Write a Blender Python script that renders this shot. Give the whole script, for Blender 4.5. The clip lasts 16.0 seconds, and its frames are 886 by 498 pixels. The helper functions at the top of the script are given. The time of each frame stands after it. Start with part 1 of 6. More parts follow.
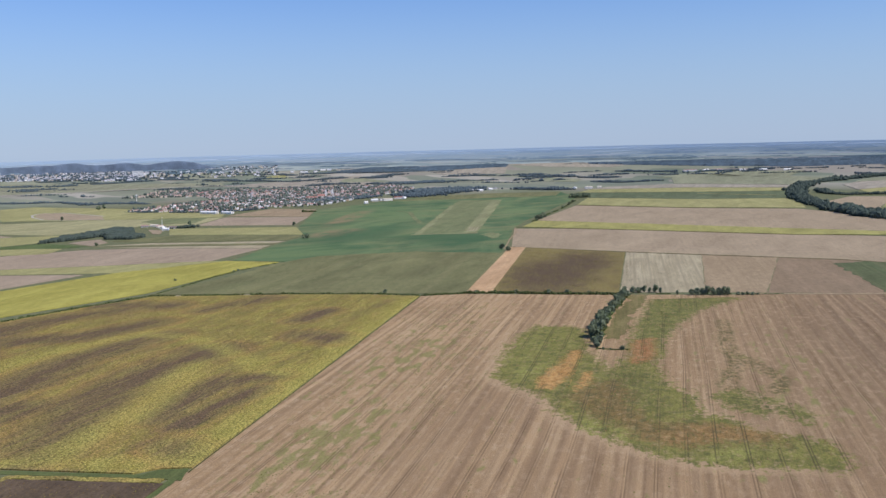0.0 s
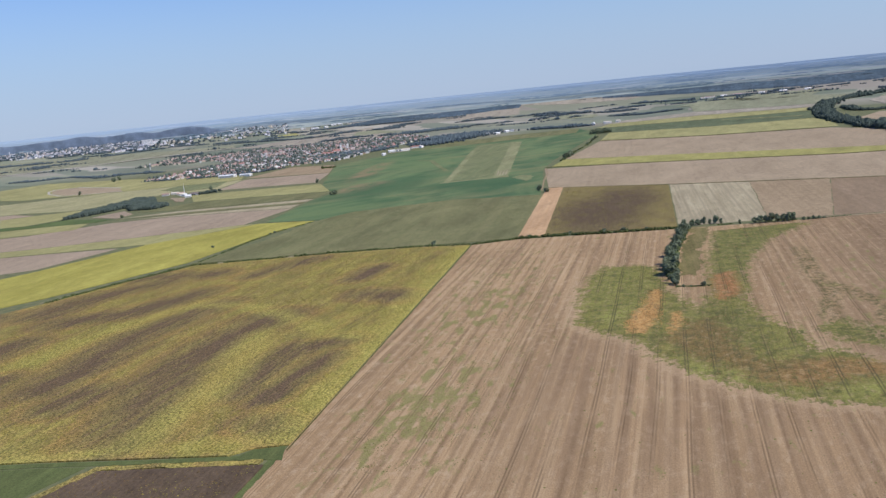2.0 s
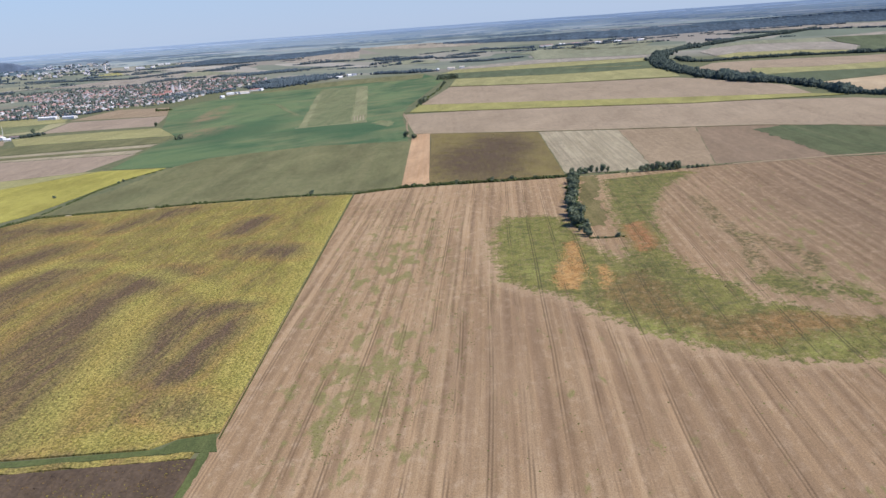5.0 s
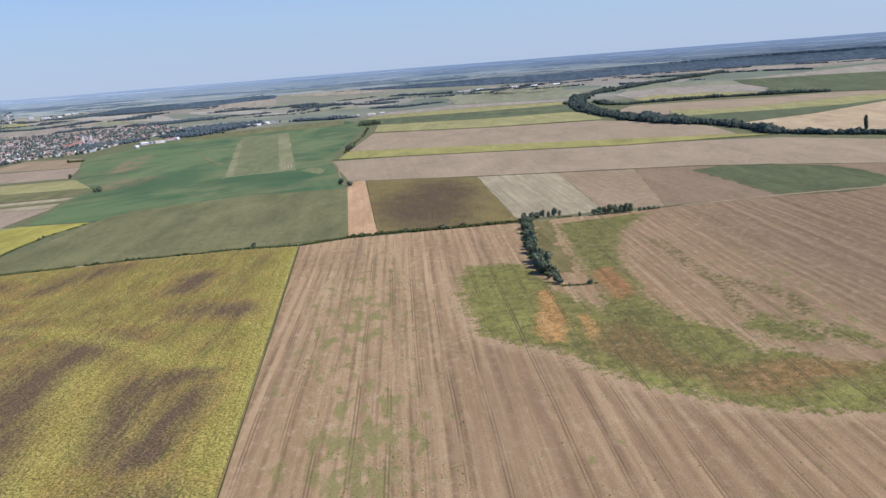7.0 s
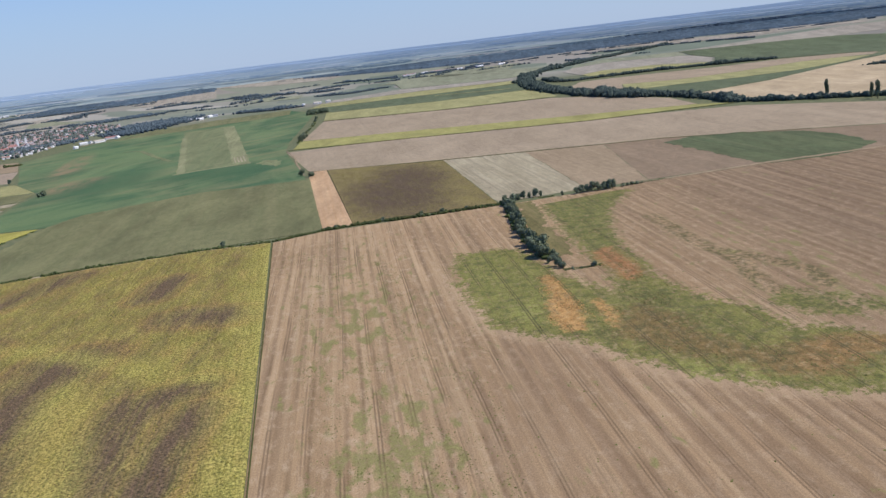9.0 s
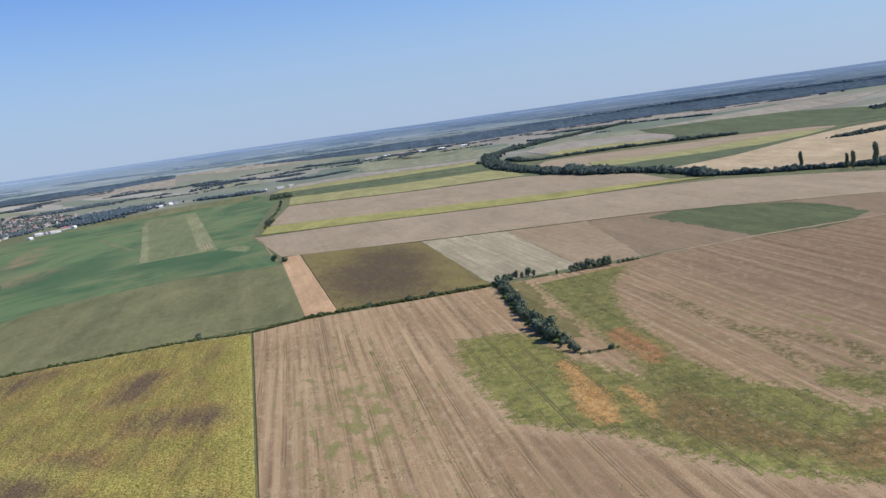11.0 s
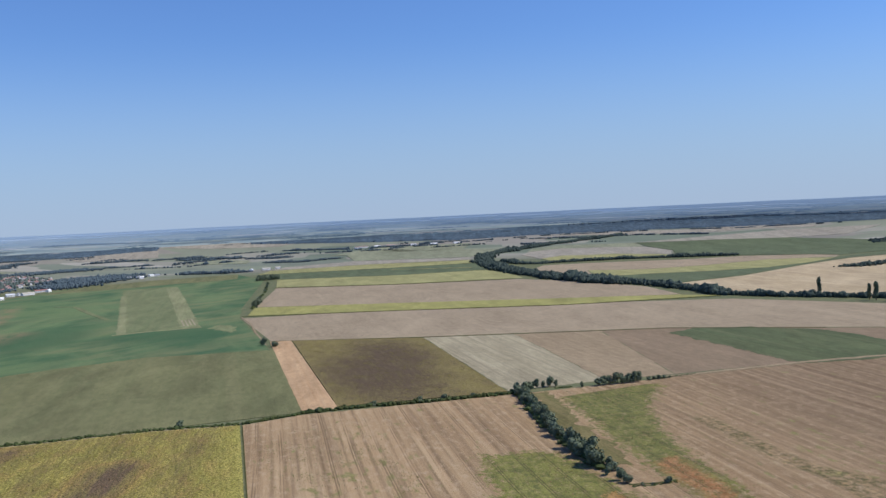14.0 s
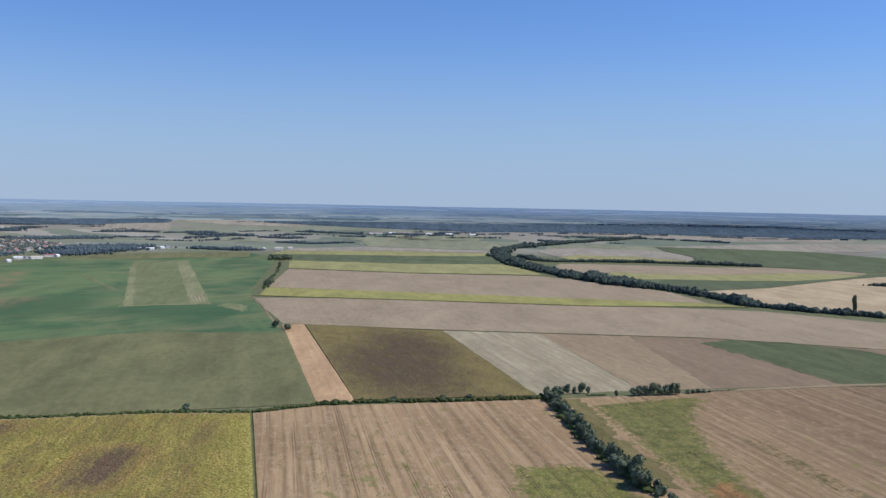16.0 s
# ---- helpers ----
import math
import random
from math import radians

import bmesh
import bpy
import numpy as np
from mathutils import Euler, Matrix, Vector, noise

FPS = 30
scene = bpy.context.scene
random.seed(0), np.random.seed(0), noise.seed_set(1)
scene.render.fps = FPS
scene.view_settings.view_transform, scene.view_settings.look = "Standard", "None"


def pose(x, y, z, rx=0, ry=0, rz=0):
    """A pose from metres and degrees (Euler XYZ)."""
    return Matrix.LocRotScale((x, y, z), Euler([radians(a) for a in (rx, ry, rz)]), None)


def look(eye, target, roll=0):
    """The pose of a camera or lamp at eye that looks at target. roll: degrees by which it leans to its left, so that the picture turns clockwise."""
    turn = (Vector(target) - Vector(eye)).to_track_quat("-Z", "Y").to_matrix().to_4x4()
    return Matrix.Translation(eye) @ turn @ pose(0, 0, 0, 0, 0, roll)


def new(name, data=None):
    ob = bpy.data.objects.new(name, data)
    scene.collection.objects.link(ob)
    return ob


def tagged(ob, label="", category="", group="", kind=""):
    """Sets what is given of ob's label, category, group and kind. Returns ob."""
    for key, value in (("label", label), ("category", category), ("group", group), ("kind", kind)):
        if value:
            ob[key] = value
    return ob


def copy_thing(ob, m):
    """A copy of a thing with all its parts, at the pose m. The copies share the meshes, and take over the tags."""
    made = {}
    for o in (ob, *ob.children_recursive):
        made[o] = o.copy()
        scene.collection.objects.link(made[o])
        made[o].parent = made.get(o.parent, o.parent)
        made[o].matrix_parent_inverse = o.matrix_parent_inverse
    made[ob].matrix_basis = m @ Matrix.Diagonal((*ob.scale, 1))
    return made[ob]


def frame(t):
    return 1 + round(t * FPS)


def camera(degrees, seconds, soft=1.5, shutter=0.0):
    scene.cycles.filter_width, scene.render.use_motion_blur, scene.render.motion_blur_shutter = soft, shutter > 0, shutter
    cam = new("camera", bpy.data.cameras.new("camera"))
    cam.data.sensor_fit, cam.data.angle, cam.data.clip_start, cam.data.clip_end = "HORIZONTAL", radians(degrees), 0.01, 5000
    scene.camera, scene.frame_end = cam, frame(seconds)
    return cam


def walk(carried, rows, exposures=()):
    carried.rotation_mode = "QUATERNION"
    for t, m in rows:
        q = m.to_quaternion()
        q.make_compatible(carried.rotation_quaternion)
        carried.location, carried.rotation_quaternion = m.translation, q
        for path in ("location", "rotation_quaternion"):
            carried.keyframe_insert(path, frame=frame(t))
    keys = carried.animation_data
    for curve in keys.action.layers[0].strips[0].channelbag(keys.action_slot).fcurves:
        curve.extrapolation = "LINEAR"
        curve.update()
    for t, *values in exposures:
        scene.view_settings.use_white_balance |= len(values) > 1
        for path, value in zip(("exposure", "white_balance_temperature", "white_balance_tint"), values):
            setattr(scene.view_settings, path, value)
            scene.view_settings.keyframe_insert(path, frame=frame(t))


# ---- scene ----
cam = camera(51.52, 16.0)
# seconds, eye, target, roll
PATH = [
    (0, (-0.00, -0.00, 221.00), (-0.004, 99.332, 209.465), -1.49),
    (0.5, (-14.91, 11.98, 220.31), (-12.453, 111.074, 207.069), -2.69),
    (1, (-29.72, 24.01, 219.66), (-24.515, 122.500, 203.115), -3.57),
    (1.5, (-44.25, 36.16, 219.09), (-42.005, 134.336, 200.210), -5.46),
    (2, (-58.35, 48.48, 218.60), (-59.639, 147.000, 201.510), -5.79),
    (2.5, (-71.92, 60.98, 218.15), (-70.496, 159.513, 201.168), -4.69),
    (3, (-84.93, 73.67, 217.75), (-81.931, 171.941, 199.486), -3.79),
    (3.5, (-97.41, 86.54, 217.37), (-92.533, 184.381, 197.268), -3.40),
    (4, (-109.37, 99.60, 216.97), (-101.109, 196.750, 194.770), -4.52),
    (4.5, (-120.86, 112.85, 216.63), (-108.647, 209.213, 192.858), -5.01),
    (5, (-131.93, 126.29, 216.36), (-115.013, 221.802, 192.033), -4.09),
    (5.2, (-136.30, 131.70, 216.26), (-117.261, 226.830, 192.003), -3.64),
    (7.3, (-174.95, 191.74, 215.50), (-147.464, 285.752, 195.353), -4.78),
    (7.5, (-177.92, 197.89, 215.21), (-149.868, 291.567, 194.273), -4.94),
    (8, (-185.20, 213.38, 214.39), (-155.478, 306.215, 192.070), -5.60),
    (10.3, (-207.58, 292.76, 208.29), (-172.071, 384.170, 188.721), -8.59),
    (10.5, (-208.78, 299.96, 207.70), (-171.817, 391.027, 189.239), -8.31),
    (11, (-211.63, 318.03, 206.23), (-173.605, 409.414, 191.982), -7.87),
    (11.5, (-214.08, 336.15, 204.76), (-181.843, 430.517, 197.314), -5.28),
    (12, (-216.03, 354.19, 203.27), (-186.454, 449.378, 195.198), -2.93),
    (12.5, (-217.43, 372.13, 201.78), (-187.999, 467.542, 196.336), -2.41),
    (13, (-218.24, 389.95, 200.33), (-187.442, 485.051, 197.755), -1.76),
    (13.5, (-218.48, 407.64, 198.89), (-181.772, 500.589, 195.237), -2.25),
    (14, (-218.22, 425.27, 197.45), (-176.642, 516.129, 193.509), -2.72),
    (14.5, (-217.54, 442.87, 196.06), (-175.333, 533.338, 190.179), -2.80),
    (15, (-216.56, 460.51, 194.80), (-177.085, 552.152, 188.202), -2.76),
    (15.5, (-215.37, 478.12, 193.56), (-176.731, 570.135, 187.230), -1.16),
    (16, (-214.10, 495.68, 192.28), (-173.461, 586.919, 187.430), 1.10),
]
walk(cam, [(t, look(eye, target, roll)) for t, eye, target, roll in PATH],
     exposures=[(0.0, 0.0, 6350, 12), (3.0, 0.08, 6340, 13), (5.0, 0.18, 6340, 14), (8.0, 0.10, 6300, 13), (11.0, 0.04, 6250, 11), (13.0, -0.03, 6150, 10), (16.0, -0.10, 6150, 10)])

# ---- world and sun ----
SUN_DIR = Vector((0.60, -0.24, 0.77)).normalized()   # towards the sun
world = bpy.data.worlds.new("sky")
scene.world = world
world.use_nodes = True
wn = world.node_tree.nodes
sky = wn.new("ShaderNodeTexSky")
sky.sky_type = "NISHITA"
sky.sun_disc = False
sky.sun_elevation = math.asin(SUN_DIR.z)
sky.sun_rotation = math.atan2(SUN_DIR.x, SUN_DIR.y)
sky.altitude = 200
sky.air_density, sky.dust_density, sky.ozone_density = 1.25, 0.0, 3.5
wn["Background"].inputs["Strength"].default_value = 0.094
clear = wn.new("ShaderNodeMix")          # a clear, deep blue day
clear.data_type, clear.blend_type = "RGBA", "MULTIPLY"
clear.inputs[0].default_value = 1.0
clear.inputs[7].default_value = (0.69, 0.89, 1.34, 1)
world.node_tree.links.new(sky.outputs["Color"], clear.inputs[6])
haze = wn.new("ShaderNodeMix")           # blue-grey summer haze that thickens softly towards the horizon
haze.data_type = "RGBA"
haze.inputs[7].default_value = (3.95, 5.25, 7.4, 1)
way, up, low = wn.new("ShaderNodeTexCoord"), wn.new("ShaderNodeSeparateXYZ"), wn.new("ShaderNodeMapRange")
low.interpolation_type = "SMOOTHSTEP"
for socket, value in (("From Min", 0.0), ("From Max", 0.20), ("To Min", 0.75), ("To Max", 0.0)):
    low.inputs[socket].default_value = value
world.node_tree.links.new(way.outputs["Generated"], up.inputs[0])
world.node_tree.links.new(up.outputs["Z"], low.inputs["Value"])
world.node_tree.links.new(low.outputs[0], haze.inputs[0])
world.node_tree.links.new(clear.outputs[2], haze.inputs[6])
world.node_tree.links.new(haze.outputs[2], wn["Background"].inputs["Color"])
sun = new("sun", bpy.data.lights.new("sun", "SUN"))
sun.data.energy, sun.data.angle, sun.data.color = 4.5, radians(0.6), (1.0, 0.92, 0.78)
sun.matrix_world = look(SUN_DIR * 100, (0, 0, 0))

# ---- lie of the land ----
# The plain is flat to FLAT metres round the middle of the flight and then rises gently to a far rim.
CX, CY, CH, FLAT, RIM = -125.0, 250.0, 207.0, 3070.0, 4560.0


def land(x, y, z=0.0):
    """The place of a map point: flat near by, drawn in and lifted far off."""
    dx, dy = x - CX, y - CY
    d = math.hypot(dx, dy)
    if d <= FLAT:
        return Vector((x, y, z))
    reach = RIM - FLAT
    k = (FLAT + reach * (1 - math.exp(-(d - FLAT) / reach))) / d
    return Vector((CX + dx * k, CY + dy * k, CH * (1 - k) + z * k))


def shrink(x, y):
    """How much smaller a thing stands at a map point than on the flat."""
    d = math.hypot(x - CX, y - CY)
    if d <= FLAT:
        return 1.0
    reach = RIM - FLAT
    return (FLAT + reach * (1 - math.exp(-(d - FLAT) / reach))) / d


# ---- node helpers ----
def material(name, rough=0.9):
    m = bpy.data.materials.new(name)
    m.use_nodes = True
    b = m.node_tree.nodes["Principled BSDF"]
    b.inputs["Roughness"].default_value = rough
    b.inputs["Specular IOR Level"].default_value = 0.08
    return m, m.node_tree, b


def node(nt, kind, inputs=(), **props):
    n = nt.nodes.new(kind)
    if "bands_direction" in props:
        n.bands_direction = props["bands_direction"]
    if "distance" in props:
        n.distance = props["distance"]
    if "gradient_type" in props:
        n.gradient_type = props["gradient_type"]
    if "attribute_name" in props:
        n.attribute_name = props["attribute_name"]
    for key, value in dict(inputs).items():
        if hasattr(value, "is_output"):
            nt.links.new(value, n.inputs[key])
        else:
            n.inputs[key].default_value = value
    return n


def spot(nt, size, turn=0.0, move=(0, 0, 0)):
    """Ground coordinates, turned by so many degrees and divided by size (metres)."""
    tc = node(nt, "ShaderNodeTexCoord")
    m1 = node(nt, "ShaderNodeMapping", {"Vector": tc.outputs["Object"], "Rotation": (0, 0, radians(turn)), "Location": move})
    m2 = node(nt, "ShaderNodeMapping", {"Vector": m1.outputs[0], "Scale": tuple(1 / s for s in size)})
    return m2.outputs[0]


def cloud(nt, size, turn=0.0, detail=4.0, rough=0.55, warp=0.0):
    v = spot(nt, size, turn)
    return node(nt, "ShaderNodeTexNoise", {"Vector": v, "Scale": 1.0, "Detail": detail, "Roughness": rough, "Distortion": warp}).outputs["Fac"]


def span(nt, value, lo, hi, a=0.0, b=1.0):
    return node(nt, "ShaderNodeMapRange", {"Value": value, "From Min": lo, "From Max": hi, "To Min": a, "To Max": b}).outputs[0]


def calc(nt, op, a, b=0.0):
    n = nt.nodes.new("ShaderNodeMath")
    n.operation = op
    for i, v in enumerate((a, b)):
        if hasattr(v, "is_output"):
            nt.links.new(v, n.inputs[i])
        else:
            n.inputs[i].default_value = v
    return n.outputs[0]


def blend(nt, f, a, b, mode="MIX"):
    n = nt.nodes.new("ShaderNodeMix")
    n.data_type, n.blend_type = "RGBA", mode
    for i, v in ((0, f), (6, a), (7, b)):
        if hasattr(v, "is_output"):
            nt.links.new(v, n.inputs[i])
        else:
            n.inputs[i].default_value = (*v, 1) if isinstance(v, tuple) else v
    return n.outputs[2]


def blob(nt, x, y, rx, ry, turn=0.0):
    """1 in the middle of an oval stain on the ground, 0 at its edge."""
    tc = node(nt, "ShaderNodeTexCoord")
    m1 = node(nt, "ShaderNodeMapping", {"Vector": tc.outputs["Object"], "Location": (-x, -y, 0)})
    m2 = node(nt, "ShaderNodeMapping", {"Vector": m1.outputs[0], "Rotation": (0, 0, radians(turn))})
    m3 = node(nt, "ShaderNodeMapping", {"Vector": m2.outputs[0], "Scale": (1 / rx, 1 / ry, 0)})
    return node(nt, "ShaderNodeTexGradient", {"Vector": m3.outputs[0]}, gradient_type="SPHERICAL").outputs["Fac"]


def finish(nt, b, colour, relief=None, strength=0.3, distance=0.3):
    nt.links.new(colour, b.inputs["Base Color"])
    if relief is not None:
        bump = node(nt, "ShaderNodeBump", {"Height": relief, "Strength": strength, "Distance": distance})
        nt.links.new(bump.outputs[0], b.inputs["Normal"])


ROWS = 11.4   # heading of the furrows, degrees east of the y axis


def crop(name, dark, mid, light, rows=ROWS, row=6.0, streak=0.4, patch=60.0, grain=1.2, lines=0.0, rough=0.95, uneven=0.7):
    """A field surface: patches, streaks along the rows, grain, and wheel lines."""
    m, nt, b = material(name, rough)
    big = cloud(nt, (patch, patch * 2.2, 50), rows, 5, 0.6, 0.6)
    c = blend(nt, span(nt, big, 0.3, 0.7), dark, mid)
    st = cloud(nt, (row, row * 70, 50), rows, 3, 0.6)
    c = blend(nt, span(nt, st, 0.38, 0.72, 0, streak), c, light)
    fine = cloud(nt, (grain, grain * 1.6, 5), rows, 3, 0.7)
    c = blend(nt, 0.9, c, blend(nt, span(nt, fine, 0.3, 0.7), (0.35, 0.35, 0.35), (0.65, 0.65, 0.65)), "OVERLAY")
    mottle = cloud(nt, (7, 18, 20), rows, 5, 0.7)
    c = blend(nt, 0.6, c, blend(nt, span(nt, mottle, 0.35, 0.65), (0.40, 0.40, 0.39), (0.60, 0.595, 0.57)), "OVERLAY")
    wash = cloud(nt, (45, 150, 60), rows + 8, 4, 0.6, 0.8)
    c = blend(nt, uneven, c, blend(nt, span(nt, wash, 0.32, 0.68), (0.39, 0.385, 0.38), (0.61, 0.61, 0.60)), "OVERLAY")
    if lines:
        w = node(nt, "ShaderNodeTexWave", {"Vector": spot(nt, (24, 24, 24), rows), "Scale": 0.3, "Distortion": 0.35, "Detail": 1.0}, bands_direction="X")
        c = blend(nt, span(nt, w.outputs["Fac"], 0.9, 1.0, 0, lines), c, dark)
    finish(nt, b, c, fine, 0.35, 0.4)
    return m


MAT = {}


WAYS = 14.0   # heading of the combine's passes in the stubble


def lane(nt, turn=WAYS, sway=10.0):
    """Metres across the passes, with a gentle sway."""
    x = node(nt, "ShaderNodeSeparateXYZ", {"Vector": spot(nt, (1, 1, 1), turn)}).outputs[0]
    w = node(nt, "ShaderNodeTexNoise", {"Vector": spot(nt, (160, 420, 50), turn), "Scale": 1.0, "Detail": 1.0}).outputs["Fac"]
    return calc(nt, "ADD", x, calc(nt, "MULTIPLY", w, sway))


def wheel_lines(nt, gap=20.6, turn=WAYS, wide=0.75, half=1.05):
    """Pairs of wheel tracks every gap metres, 1 on the tracks."""
    m = calc(nt, "PINGPONG", calc(nt, "ADD", lane(nt, turn), 3.0), gap / 2)
    d = calc(nt, "ABSOLUTE", calc(nt, "SUBTRACT", m, half))
    on = span(nt, d, wide * 0.35, wide, 1.0, 0.0)
    broken = cloud(nt, (16, 150, 50), turn, 3, 0.6)
    return calc(nt, "MULTIPLY", on, span(nt, broken, 0.42, 0.56))


def straw(nt):
    """Cut cereal straw: passes of the combine with a tone of their own, dark seams, wheel tracks, damp patches and clumps of regrowth."""
    big = cloud(nt, (110, 170, 50), WAYS, 5, 0.55, 0.5)
    c = blend(nt, span(nt, big, 0.32, 0.68), (0.285, 0.192, 0.104), (0.375, 0.262, 0.145))
    east = blob(nt, 640, 860, 460, 900, ROWS)
    c = blend(nt, span(nt, east, 0.05, 0.5, 0, 0.85), c, (0.168, 0.119, 0.075))
    u = lane(nt)
    number = calc(nt, "FLOOR", calc(nt, "DIVIDE", u, 10.3))
    tone = node(nt, "ShaderNodeTexWhiteNoise", {"Vector": node(nt, "ShaderNodeCombineXYZ", {"X": number}).outputs[0]}).outputs["Value"]
    c = blend(nt, 0.85, c, blend(nt, tone, (0.43, 0.425, 0.42), (0.575, 0.575, 0.58)), "OVERLAY")
    less = span(nt, east, 0.05, 0.5, 1.0, 0.65)
    passes = cloud(nt, (8.0, 420, 50), WAYS, 3, 0.6)
    c = blend(nt, calc(nt, "MULTIPLY", span(nt, passes, 0.46, 0.64, 0, 0.42), less), c, (0.49, 0.365, 0.215))
    broad = cloud(nt, (7.5, 480, 40), WAYS, 3, 0.55)
    c = blend(nt, span(nt, broad, 0.51, 0.62, 0, 0.55), c, (0.222, 0.152, 0.088))
    seam = span(nt, calc(nt, "PINGPONG", u, 5.15), 0.3, 2.3, 1.0, 0.0)
    torn = cloud(nt, (16, 240, 50), WAYS, 4, 0.6)
    c = blend(nt, calc(nt, "MULTIPLY", seam, span(nt, torn, 0.40, 0.60, 0.0, 0.78)), c, (0.172, 0.114, 0.062))
    narrow = cloud(nt, (1.6, 110, 50), WAYS, 4, 0.68)
    c = blend(nt, span(nt, narrow, 0.48, 0.66, 0, 0.32), c, (0.19, 0.13, 0.08))
    dry = cloud(nt, (7, 15, 50), WAYS, 6, 0.74)
    c = blend(nt, calc(nt, "MULTIPLY", span(nt, dry, 0.5, 0.66, 0, 0.5), less), c, (0.475, 0.365, 0.235))
    damp = calc(nt, "MAXIMUM", blob(nt, 30, 650, 110, 210, ROWS), blob(nt, 220, 470, 300, 230, 60))
    c = blend(nt, calc(nt, "MULTIPLY", span(nt, damp, 0.0, 0.4, 0, 0.46), span(nt, broad, 0.40, 0.52, 0.3, 1.0)), c, (0.198, 0.132, 0.078))
    # regrowth along a shallow damp strip, in separate clumps
    wet = calc(nt, "MAXIMUM", blob(nt, -92, 660, 62, 200, 18), calc(nt, "MULTIPLY", blob(nt, -35, 950, 80, 330, 18), 0.72))
    wet = calc(nt, "MAXIMUM", wet, calc(nt, "MULTIPLY", blob(nt, 290, 735, 120, 85, 25), 0.55))
    wet = calc(nt, "MAXIMUM", wet, calc(nt, "MULTIPLY", blob(nt, 203, 568, 16, 30, 80), 0.7))
    wet = calc(nt, "MAXIMUM", wet, calc(nt, "MULTIPLY", blob(nt, 320, 880, 100, 240, 20), 0.4))
    spots = cloud(nt, (10, 30, 50), WAYS, 4, 0.55, 0.2)
    lift = calc(nt, "ADD", spots, calc(nt, "MULTIPLY", wet, 0.24))
    tatter = cloud(nt, (4.0, 4.0, 50), WAYS, 5, 0.72)
    green = blend(nt, span(nt, tatter, 0.42, 0.6), (0.150, 0.152, 0.054), (0.245, 0.226, 0.086))
    c = blend(nt, calc(nt, "MULTIPLY", span(nt, lift, 0.632, 0.722, 0, 0.9), span(nt, tatter, 0.36, 0.52, 0.25, 1.0)), c, green)
    seeds = cloud(nt, (2.6, 2.8, 50), WAYS, 4, 0.7)
    here = cloud(nt, (40, 40, 50), 0, 3, 0.5)
    flecks = calc(nt, "MAXIMUM", span(nt, here, 0.52, 0.62), span(nt, blob(nt, 330, 860, 150, 330, 15), 0.05, 0.4))
    c = blend(nt, calc(nt, "MULTIPLY", span(nt, seeds, 0.62, 0.68, 0, 0.8), flecks), c, (0.10, 0.095, 0.045))
    c = blend(nt, calc(nt, "MULTIPLY", wheel_lines(nt), 0.62), c, (0.115, 0.078, 0.046))
    fine = cloud(nt, (0.9, 1.6, 5), WAYS, 4, 0.75)
    c = blend(nt, 0.8, c, blend(nt, span(nt, fine, 0.3, 0.7), (0.34, 0.34, 0.34), (0.66, 0.66, 0.66)), "OVERLAY")
    return c, fine


def stubble_field():
    m, nt, b = material("stubble", 0.95)
    c, fine = straw(nt)
    finish(nt, b, c, fine, 0.4, 0.4)
    return m


def zone(nt, name, fray, soft):
    """0 to 1 over a zone of the mesh that knows how many metres inside it each place lies; the edge frays."""
    d = node(nt, "ShaderNodeAttribute", attribute_name=name).outputs["Fac"]
    return span(nt, calc(nt, "ADD", d, fray), -soft, soft)


